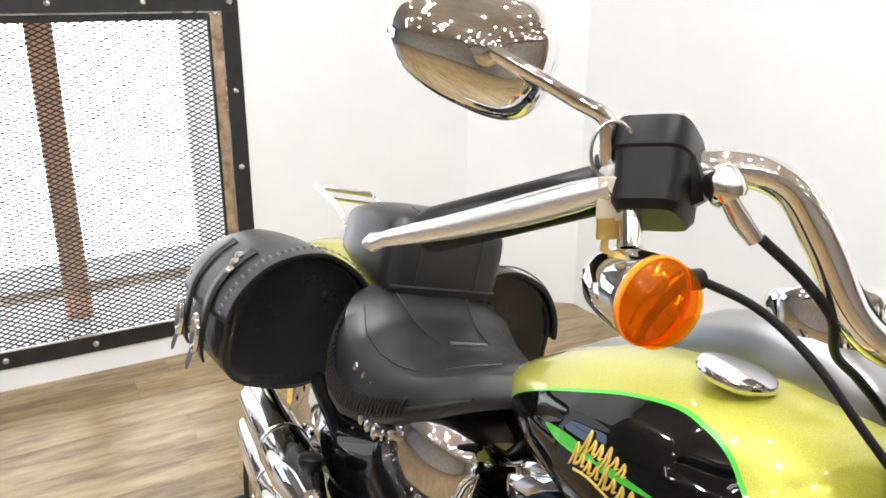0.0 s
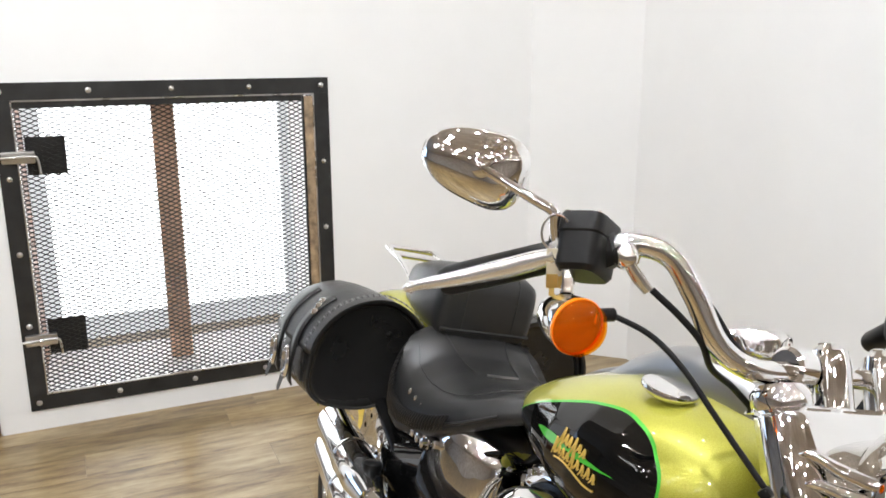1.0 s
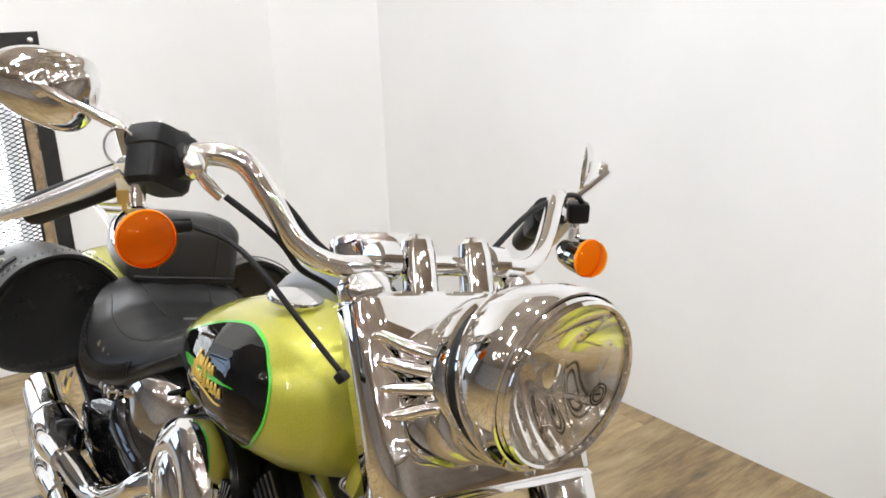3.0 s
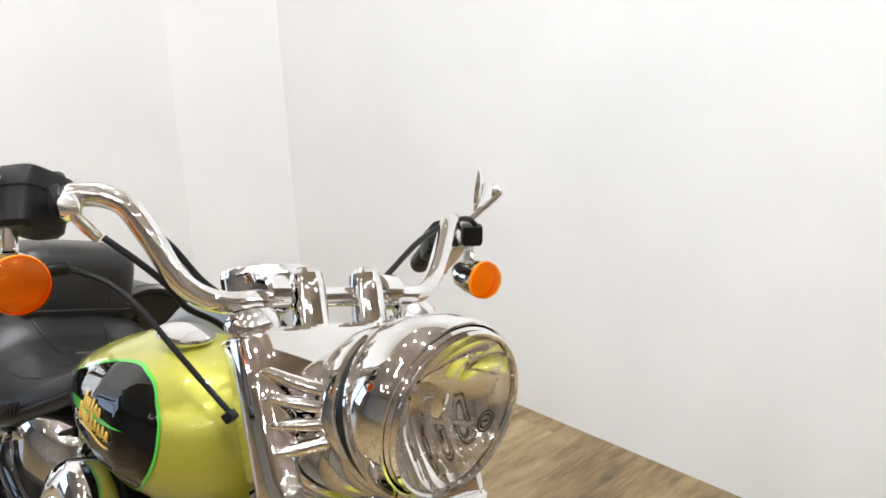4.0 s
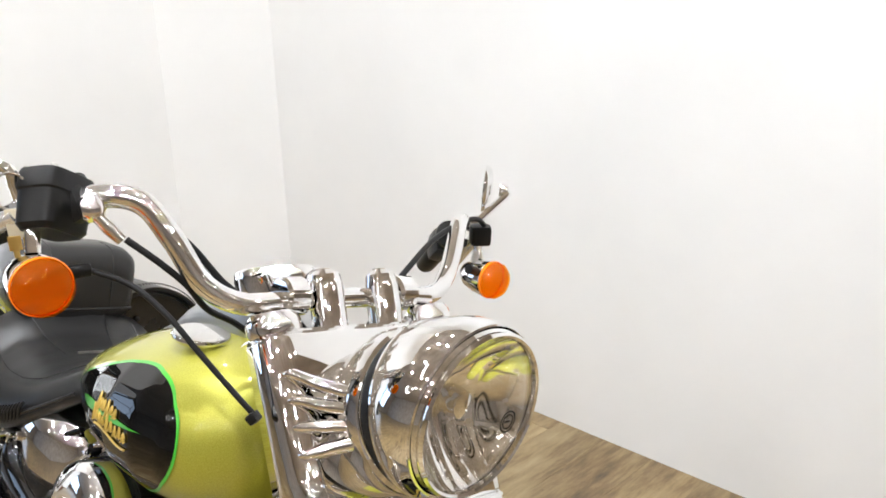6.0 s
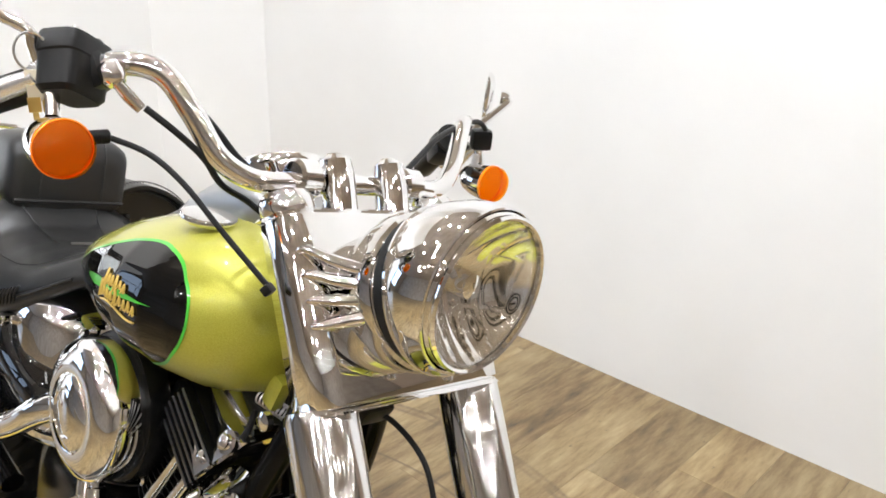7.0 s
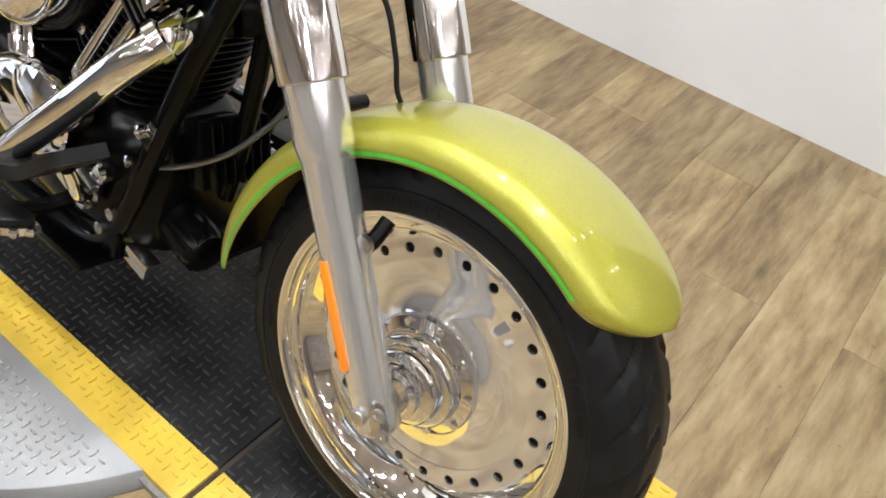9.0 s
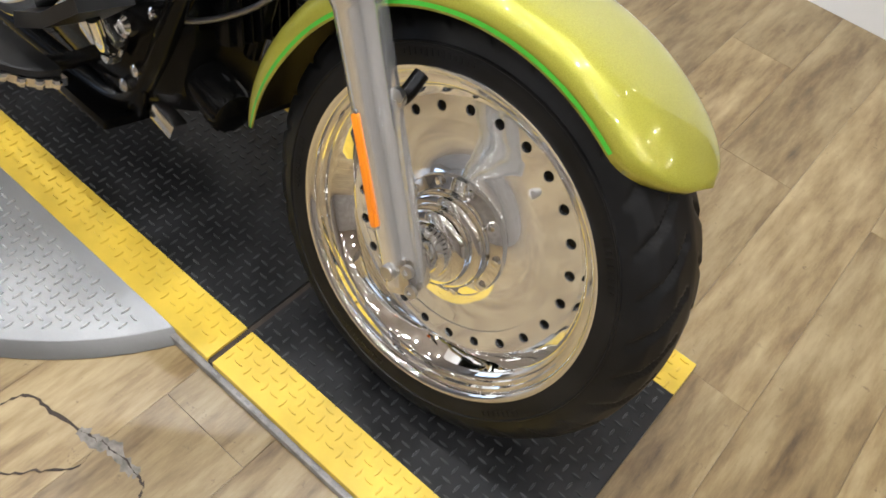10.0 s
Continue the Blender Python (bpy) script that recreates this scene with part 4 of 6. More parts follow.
for k, (hx, hy, h) in enumerate(((0.021, 0.028, -0.040), (0.025, 0.033, -0.034), (0.026, 0.035, 0.002), (0.0275, 0.037, 0.004), (0.0275, 0.037, 0.020), (0.026, 0.035, 0.026), (0.016, 0.024, 0.028))):
    m = pose(-0.550, -0.335, 1.160, -18, -14, 28)
    ring = []
    for i in range(32):
        a = 2 * math.pi * i / 32
        c, q = math.cos(a), math.sin(a)
        ring.append(m @ Vector((hx * math.copysign(abs(c) ** 0.45, c), hy * math.copysign(abs(q) ** 0.45, q), h)))
    rings.append(ring)
mc = part("brake_reservoir", loft(rings), BLACK_PLASTIC, bike, "black front brake fluid reservoir", 35)
for u, v in ((-0.018, -0.026), (0.018, -0.026), (-0.018, 0.026), (0.018, 0.026)):
    part("lid_screw", lathe([(0.004, 0.024), (0.004, 0.029), (0.001, 0.030)], m @ Matrix.Translation((u, v, 0)), 10), STEEL, mc)
part("banjo_fitting", lathe([(0.010, -0.012), (0.0135, -0.008), (0.0145, 0.0), (0.0135, 0.008), (0.010, 0.012)], axis((-0.506, -0.314, 1.158), (-0.46, -0.29, 1.10)), 20), CHROME, mc, "chrome banjo bolt and brake hose fitting")
part("hose_ferrule", tube([(-0.505, -0.312, 1.153), (-0.500, -0.296, 1.138), (-0.493, -0.283, 1.126)], [0.006, 0.0075, 0.0062], 14, 4), POLISHED, mc, "crimped silver hose ferrule")
part("brake_hose", tube([(-0.491, -0.280, 1.128), (-0.471, -0.250, 1.107), (-0.460, -0.219, 1.083), (-0.468, -0.185, 1.052), (-0.468, -0.14, 1.030), (-0.45, -0.10, 0.995), (-0.40, -0.06, 0.92)], 0.0040, 12, 8), CABLE, bike, "black brake hose")
part("brake_hose_front", tube([(-0.33, -0.02, 0.80), (-0.291, 0.0, 0.791), (-0.234, 0.005, 0.762), (-0.201, 0.01, 0.703), (-0.181, 0.02, 0.645), (-0.14, 0.07, 0.60), (-0.10, 0.105, 0.50)], 0.0038, 12, 8), CABLE, bike, "black front brake hose")
part("junction_block", box(0.035, 0.05, 0.03, pose(-0.318, -0.02, 0.805, 0, 30, 0), 0.006), BLACK_PLASTIC, bike, "black brake line junction")
part("signal_wire", tube([(-0.514, -0.317, 1.092), (-0.480, -0.276, 1.080), (-0.445, -0.249, 1.055), (-0.410, -0.223, 1.018), (-0.375, -0.195, 0.980), (-0.355, -0.178, 0.958)], 0.0034, 12, 8), CABLE, bike, "thick black wiring sheath to the turn signal")
part("wire_clip", box(0.012, 0.016, 0.012, pose(-0.357, -0.180, 0.957, 0, 40, 30), 0.003), BLACK_PLASTIC, bike)
part("throttle_cable", tube([(-0.50, -0.27, 1.165), (-0.475, -0.215, 1.128), (-0.452, -0.175, 1.085), (-0.43, -0.135, 1.06), (-0.42, -0.09, 1.045), (-0.44, -0.04, 1.0)], 0.004, 10, 8), CABLE, bike, "thin black throttle cable")
part("clutch_cable", tube([(-0.541, 0.383, 1.151), (-0.518, 0.315, 1.173), (-0.490, 0.207, 1.146), (-0.455, 0.119, 1.104), (-0.440, 0.070, 1.067), (-0.44, 0.03, 1.0)], 0.0044, 12, 8), CABLE, bike, "black clutch cable")

# mirrors
for side in (-1, 1):
    c = Vector((-0.668, -0.440, 1.216)) if side < 0 else Vector((-0.612, 0.443, 1.222))
    n = Vector((0.72, -0.69, 0.05) if side < 0 else (0.768, 0.640, 0.03)).normalized()
    along_m = Vector((0.62, -side * 0.77, -0.12))
    along_m = (along_m - n * along_m.dot(n)).normalized()
    up_m = n.cross(along_m)
    mm = Matrix((( *(-along_m * 1.0),), (*up_m,), (*n,))).transposed().to_4x4()
    mm.translation = c
    rings = []
    for r, h in ((0.93, -0.012), (1.0, -0.010), (1.0, -0.004), (0.97, 0.004), (0.86, 0.016), (0.62, 0.025), (0.32, 0.030), (0.02, 0.0315)):
        ring = []
        for k in range(56):
            a = 2 * math.pi * k / 56
            ca, sa = math.cos(a), math.sin(a)
            w = 1.0 - 0.24 * ca
            ring.append(mm @ Vector((r * (0.067 if side < 0 else 0.063) * math.copysign(abs(ca) ** 0.80, ca), r * (0.0440 if side < 0 else 0.0405) * w * math.copysign(abs(sa) ** 0.72, sa), h if side < 0 else h * 0.4)))
        rings.append(ring)
    shell = part("mirror", loft(rings), CHROME, bike, "teardrop chrome rear-view mirror shell", 60)
    part("mirror_glass", loft([[mm @ Vector((q * 0.060 * math.cos(a), q * 0.034 * math.sin(a) * (1.0 - 0.24 * math.cos(a)), -0.0125 if side < 0 else -0.0052)) for a in (2 * math.pi * k / 40 for k in range(40))] for q in (1.0, 0.02)], None, True), CHROME, shell)
    knuckle = mm @ Vector((-0.020, 0.0, 0.026))
    part("mirror_knuckle", lathe([(0.012, 0), (0.013, 0.006), (0.011, 0.014), (0.005, 0.017)], mm @ Matrix.Translation((-0.020, 0.0, 0.024)), 20), CHROME, shell, "round chrome ball joint")
    foot = Vector((-0.568, side * 0.362, 1.150))
    bend = Vector((-0.570, -0.378, 1.186) if side < 0 else (-0.566, 0.448, 1.214))
    part("mirror_stem", tube([foot, foot + (bend - foot) * 0.6, bend, bend.lerp(knuckle + n * 0.012, 0.25), bend.lerp(knuckle + n * 0.012, 0.7), knuckle + n * 0.010], [0.0075, 0.007, 0.0065, 0.006, 0.0055, 0.0055], 14, 6), CHROME, shell, "bent chrome mirror stem")

# turn signals
SIG = Vector((-0.506, 0.36, 1.075))
for side in (-1, 1):
    c = Vector((SIG.x, side * SIG.y, SIG.z))
    m = axis(c, c + Vector((1, side * 0.03, -0.03))) @ Matrix.Diagonal((0.9, 0.9, 0.9, 1))
    sig = part("turn_signal", lathe([(0.004, -0.062), (0.018, -0.056), (0.027, -0.042), (0.0325, -0.02), (0.0345, 0), (0.0345, 0.006), (0.033, 0.009)], m, 40), CHROME, bike, "chrome bullet turn signal")
    dome = [(0.0345, 0.004), (0.0348, 0.010), (0.0335, 0.022), (0.028, 0.030), (0.016, 0.0345), (0.0008, 0.0355)]
    part("amber_lens", dome_shell(dome, 0.003, m, 40), AMBER, sig, "domed amber lens").visible_shadow = False
    part("bulb", lathe([(0.005, -0.02), (0.008, -0.006), (0.006, 0.003), (0.0008, 0.006)], m, 16), AMBER_REFLECTOR, sig, "small amber bulb")
    part("signal_reflector", lathe([(0.0245, 0.004), (0.0225, -0.006), (0.019, -0.010), (0.0165, -0.008), (0.0125, -0.014), (0.009, -0.013), (0.006, -0.020), (0.001, -0.020)], m, 24, caps=False), AMBER_DISH, sig, "pale reflector dish behind the lens")
    part("lens_wall", lathe([(0.0335, 0.004), (0.0330, 0.008), (0.0275, 0.006), (0.0255, 0.009), (0.0240, 0.004)], m, 40, caps=False), AMBER_WALL, sig, "bright orange lens wall")
    for a, r in ((-2.2, 0.019), (-1.3, 0.0215), (1.9, 0.018), (0.4, 0.022)):
        part("facet", lathe([(0.0042, -0.004), (0.0036, 0.000), (0.0005, 0.0015)], m @ Matrix.Rotation(a, 4, "Z") @ Matrix.Translation((r, 0, 0)), 6), WHEEL_METAL, sig)
    part("lens_rim", lathe([(0.0345, 0.004), (0.0358, 0.006), (0.0358, 0.010), (0.0342, 0.011)], m, 40, caps=False), AMBER_REFLECTOR, sig)
    part("wire_boot", rod(c + Vector((-0.004, -side * 0.030, 0.012)), c + Vector((-0.002, -side * 0.052, 0.016)), 0.008, 12), BLACK_PLASTIC, sig, "black wire boot")
    part("signal_stem", tube([c + Vector((-0.025, 0, 0.028)), c + Vector((-0.035, 0, 0.055)), c + Vector((-0.042, 0, 0.085))], 0.008, 12, 4), CHROME, sig)

# ---- fuel tank
TANK = [  # x, half width, z low, z high, power
    (-0.418, 0.06, 0.852, 0.915, 2.0), (-0.424, 0.108, 0.820, 0.945, 2.1), (-0.438, 0.150, 0.795, 0.962, 2.2), (-0.465, 0.182, 0.767, 0.974, 2.3), (-0.51, 0.203, 0.750, 0.982, 2.35),
    (-0.57, 0.213, 0.742, 0.985, 2.35), (-0.64, 0.213, 0.742, 0.98, 2.35), (-0.71, 0.203, 0.746, 0.966, 2.3), (-0.78, 0.184, 0.758, 0.944, 2.3), (-0.85, 0.157, 0.775, 0.914, 2.2), (-0.91, 0.118, 0.796, 0.88, 2.2), (-0.95, 0.072, 0.812, 0.858, 2.1), (-0.965, 0.035, 0.823, 0.845, 2.0)]


def tank_section(x):
    xs = [t[0] for t in TANK][::-1]
    return [float(np.interp(x, xs, [t[k] for t in TANK][::-1])) for k in (1, 2, 3, 4)]


tank = part("fuel_tank", loft([oval(x, 0, (a + b) / 2, hw, (b - a) / 2, p, 56) for x, hw, a, b, p in TANK]), LIME, bike, "lime green pearl fuel tank with black side panels", 70)


def tank_side(x, z, side, lift=0.0):
    hw, a, b, p = tank_section(x)
    q = (z - (a + b) / 2) / ((b - a) / 2)
    q = max(-0.995, min(0.995, q))
    y = hw * (1 - abs(q) ** p) ** (1 / p)
    return Vector((x, side * (y + lift), z))


PC = (-0.665, 0.866)
OUTLINE = curve_points([(x, 0, z) for x, z in ((-0.870, 0.822), (-0.845, 0.848), (-0.79, 0.878), (-0.72, 0.908), (-0.65, 0.934), (-0.59, 0.944), (-0.535, 0.934), (-0.500, 0.910), (-0.489, 0.878), (-0.497, 0.842), (-0.527, 0.808), (-0.575, 0.788), (-0.64, 0.782), (-0.71, 0.786), (-0.78, 0.796), (-0.845, 0.806), (-0.870, 0.822))], 8)[:-1]


def panel_outline(a, grow=0.0):
    """Teardrop outline of the side panel, pointed to the rear."""
    p = OUTLINE[int(round(a / (2 * math.pi) * len(OUTLINE))) % len(OUTLINE)]
    d = Vector((p.x - PC[0], 0, (p.z - PC[1]) * 2.4)).normalized()
    return p.x + d.x * grow, p.z + d.z * grow


for side in (-1, 1):
    def panel(u, v, side=side):
        x, z = panel_outline(2 * math.pi * u)
        return tank_side(PC[0] + (x - PC[0]) * max(v, 0.001), PC[1] + (z - PC[1]) * max(v, 0.001), side, 0.0012)
    pn = part("side_panel", grid(panel, len(OUTLINE), 18, loop_u=True), GLOSS_BLACK, tank, "gloss black tank panel", 70)

    def edge(u, v, side=side):
        x, z = panel_outline(2 * math.pi * u, 0.0036 * v)
        return tank_side(x, z, side, 0.0016)

    def blade(u, v, side=side):
        x = -0.745 + 0.200 * u
        w = 0.014 * math.sin(math.pi * min(1, max(0, (u * 1.9) % 1.0))) ** 0.7 if u < 0.52 else 0.012 * (1 - (u - 0.52) / 0.48)
        z = 0.862 + 0.014 * u + w * (v - 0.5)
        return tank_side(x, z, side, 0.0026)
    part("emblem_blade", grid(blade, 40, 3), STRIPE, tank, "bright green slanted blade of the emblem", 70)
    rnd = random.Random(3)
    for xa, xb, zc, n in ((-0.672, -0.606, 0.880, 6), (-0.684, -0.575, 0.860, 9)):
        for k in range(n):
            x = xa + (xb - xa) * (k + 0.5) / n
            high = 0.013 if k in (0, n // 2) else rnd.uniform(0.006, 0.009)
            z = zc + rnd.uniform(-0.0015, 0.0015)
            stroke = [(x - 0.003, z - high), (x + 0.001, z - high * 0.2), (x + 0.003, z + high), (x + 0.006, z + high * 0.2), (x + 0.005, z - high * 0.7), (x + 0.0095, z - high * 0.3)]
            part("emblem_stroke", tube([tank_side(p, q, side, 0.0034) for p, q in stroke], [0.0010, 0.0016, 0.0013, 0.0017, 0.0014, 0.0007], 8, 4), GOLD, tank, "slanting gold emblem stroke", 60)
    part("emblem_stroke", tube([tank_side(-0.672 + 0.098 * k / 8, 0.847 + 0.004 * math.sin(k * 0.7), side, 0.0030) for k in range(9)], 0.0016, 8, 3), GOLD, tank, "gold underline of the emblem", 60)
    part("pinstripe", grid(edge, len(OUTLINE), 3, loop_u=True), STRIPE, tank, "bright green pinstripe", 70)
for side in (-1, 1):
    cap = part("fuel_cap", lathe([(0.034, -0.004), (0.036, 0.000), (0.0388, 0.001), (0.0393, 0.0045), (0.0375, 0.0075), (0.030, 0.0092), (0.001, 0.0100)], axis((-0.597, side * 0.111, 0.9785), (-0.588, side * 0.115, 1.09)), 40), CHROME, tank, "domed chrome filler cap")
con = bmesh.new()
rings = []
for x, hw, z0, z1 in ((-0.955, 0.012, 0.85, 0.862), (-0.93, 0.022, 0.85, 0.876), (-0.85, 0.036, 0.88, 0.925), (-0.795, 0.046, 0.90, 0.951), (-0.75, 0.054, 0.92, 0.985), (-0.69, 0.060, 0.94, 1.020), (-0.625, 0.063, 0.95, 1.040), (-0.57, 0.062, 0.95, 1.040), (-0.51, 0.052, 0.94, 1.020), (-0.475, 0.03, 0.94, 0.99)):
    rings.append(oval(x, 0, (z0 + z1) / 2, hw, (z1 - z0) / 2, 3.2, 28))
part("tank_console", loft(rings, con), CONSOLE_GREY, tank, "satin grey metal tank console", 60)


# ---- the parts behind the steering head turn a little against the fork
BODY = Matrix.Translation((-0.43, 0, 0)) @ Matrix.Rotation(radians(-1.4), 4, "Z") @ Matrix.Translation((0.43, 0, 0))


def body(name, bm, mat, label="", smooth=40):
    ob = part(name, bm, mat, bike, label, smooth)
    ob.matrix_basis = BODY
    return ob


# ---- seat
SEAT = [  # x, z middle, y edge, z edge, y skirt, z skirt
    (-0.925, 0.828, 0.030, 0.822, 0.040, 0.800), (-0.95, 0.832, 0.062, 0.822, 0.075, 0.778), (-1.00, 0.822, 0.100, 0.803, 0.114, 0.750), (-1.06, 0.798, 0.135, 0.768, 0.150, 0.708),
    (-1.12, 0.779, 0.158, 0.741, 0.177, 0.672), (-1.18, 0.769, 0.173, 0.728, 0.194, 0.648), (-1.24, 0.769, 0.180, 0.725, 0.201, 0.636), (-1.30, 0.783, 0.182, 0.738, 0.198, 0.642), (-1.345, 0.808, 0.172, 0.775, 0.183, 0.690), (-1.38, 0.822, 0.145, 0.80, 0.155, 0.735), (-1.40, 0.825, 0.11, 0.81, 0.12, 0.77)]


def seat_ring(x, zc, ye, ze, yb, zb):
    half = [(0.0, zc), (ye * 0.3, zc + 0.003), (ye * 0.6, zc * 0.7 + ze * 0.3 + 0.006), (ye * 0.85, ze + 0.010), (ye, ze), (ye * 0.45 + yb * 0.55, ze * 0.5 + zb * 0.5), (yb, zb + 0.012), (yb - 0.004, zb), (yb - 0.02, zb), (yb * 0.5, zb + 0.02)]
    pts = half + [(0.0, zb + 0.03)] + [(-y, z) for y, z in half[:0:-1]]
    return [Vector((x, y, z)) for y, z in pts]


def seat_at(x, k):
    """The seat's section at x."""
    xs = [r[0] for r in SEAT][::-1]
    return [float(np.interp(x, xs, [r[i] for r in SEAT][::-1])) for i in range(1, 6)]


xs = np.linspace(-0.925, -1.40, 34)
seat = body("rider_seat", loft([seat_ring(x, *seat_at(x, 0)) for x in xs]), LEATHER, "broad black leather rider seat with laced edges", 70)
part("seat_badge", box(0.007, 0.074, 0.004, pose(-1.215, 0.010, 0.7725, 0, 2, -3), 0.0012), STEEL, seat, "small silver seat badge")
for side in (-1, 1):
    # raised seam lines of the centre panel
    part("seam", tube([(-1.215, side * 0.052, seat_at(-1.215, 0)[0] + 0.003), (-1.29, side * 0.062, 0.785), (-1.37, side * 0.078, 0.822)], 0.0014, 8, 5), LEATHER, seat, "raised leather seam")
    bolster = []
    for x in np.linspace(-1.345, -1.03, 18):
        zc, ye, ze, yb, zb = seat_at(x, 0)
        f = 0.80 - 0.35 * max(0.0, (x + 1.16) / 0.13) ** 2
        bolster.append((x, side * ye * f, float(np.interp(f, [0.3, 0.6, 0.85], [zc + 0.003, zc * 0.7 + ze * 0.3 + 0.006, ze + 0.010])) + 0.0004))
    part("bolster_seam", tube(bolster, 0.0013, 8, 2), LEATHER, seat, "stitched bolster seam")
    edge_pts = []
    for x in np.linspace(-1.0, -1.385, 26):
        zc, ye, ze, yb, zb = seat_at(x, 0)
        edge_pts.append(Vector((x, side * (ye * 0.3 + yb * 0.7 + 0.002), ze * 0.32 + zb * 0.68)))
    part("skirt_piping", tube(edge_pts[:23], 0.0036, 8, 2), LEATHER, seat, "braided leather piping")
    for p, q in zip(edge_pts[6:], edge_pts[7:]):
        m = (p + q) / 2
        for f in (0.25, 0.75):
            c = p.lerp(q, f)
            part("lace", tube([c + Vector((0.004, side * 0.001, 0.021)), c + Vector((0, side * 0.006, 0.007)), c + Vector((-0.005, side * 0.004, -0.013))], 0.0029, 6, 2), LEATHER, seat)
    for k in range(3):
        x = -1.245 + 0.028 * k
        zc, ye, ze, yb, zb = seat_at(x, 0)
        part("stud", lathe([(0.012, 0), (0.012, 0.002), (0.008, 0.007), (0.001, 0.010)], axis((x, side * (ye - 0.004), ze - 0.012 - 0.004 * k), (x, side * (ye + 1), ze + 0.35)), 8), CHROME, seat, "pyramid chrome stud")


def pillion():
    rows = []
    for x, hw, a, b, p in ((-1.352, 0.100, 0.812, 0.915, 3.5), (-1.356, 0.114, 0.802, 0.940, 4.5), (-1.368, 0.121, 0.796, 0.955, 5.0), (-1.40, 0.122, 0.795, 0.962, 5.0), (-1.47, 0.119, 0.796, 0.960, 5.0), (-1.54, 0.113, 0.80, 0.946, 4.6), (-1.61, 0.103, 0.808, 0.926, 4.0), (-1.645, 0.082, 0.822, 0.905, 3.2), (-1.656, 0.045, 0.845, 0.888, 2.5)):
        rows.append(oval(x, 0.020, (a + b) / 2, hw, (b - a) / 2, p, 48))
    return loft(rows)


pill = body("pillion_pad", pillion(), LEATHER, "boxy black leather pillion pad", 70)
part("base_piping", tube([(-1.354, y, 0.826) for y in np.linspace(-0.094, 0.134, 9)], 0.0045, 8, 2), LEATHER, pill, "stitched band round the pad's base")
for y in (-0.045, 0.085):
    part("seam", tube([(-1.353, y, 0.83), (-1.352, y, 0.91), (-1.367, y, 0.953), (-1.42, y * 0.95, 0.9615)], 0.002, 8, 4), LEATHER, pill, "raised leather seam")
rack = body("luggage_rack", tube([(-1.64, -0.058, 0.865), (-1.72, -0.060, 0.892), (-1.83, -0.060, 0.905), (-1.865, -0.045, 0.906), (-1.865, 0.068, 0.906), (-1.83, 0.084, 0.905), (-1.72, 0.084, 0.892), (-1.64, 0.082, 0.865)], 0.0075, 14, 6), CHROME, "chrome luggage rack loop")
part("rack_bar", rod((-1.78, -0.060, 0.900), (-1.78, 0.084, 0.900), 0.0060), CHROME, rack)


# ---- rear fender, saddlebags
def rear_fender(u, v):
    a = radians(62) + radians(112) * u
    f = math.pi * v
    r = 0.365 + 0.128 * math.sin(f) ** 0.45
    y = -0.122 * math.copysign(abs(math.cos(f)) ** 0.8, math.cos(f))
    return Vector((-1.61 + r * math.cos(a), y, 0.345 + r * math.sin(a)))


solid(body("rear_fender", grid(rear_fender, 60, 25), [LIME, FRAME_BLACK], "lime green rear fender", 60), 0.003)
FRONT_RING = ((-0.112, 0.667), (-0.155, 0.622), (-0.212, 0.599), (-0.302, 0.603), (-0.345, 0.636), (-0.351, 0.695), (-0.343, 0.757), (-0.306, 0.812), (-0.253, 0.842), (-0.195, 0.848), (-0.134, 0.818), (-0.088, 0.758), (-0.080, 0.722))


def bag_ring(x, side, grow=1.0, lift=0.0):
    t = (-1.42 - x) / 0.36
    cy, cz = -0.210 - 0.010 * t, 0.728 - 0.034 * t
    g = grow * (1 - 0.06 * t)
    out = []
    for p in curve_points([(y, z, 0) for y, z in FRONT_RING + FRONT_RING[:1]], 5)[:-1]:
        dy, dz = p[0] + 0.210, p[1] - 0.728
        k = Vector((dy, dz)).normalized() * lift
        out.append(Vector((x, -side * (cy + dy * g + k.x), cz + dz * g + k.y)))
    return out


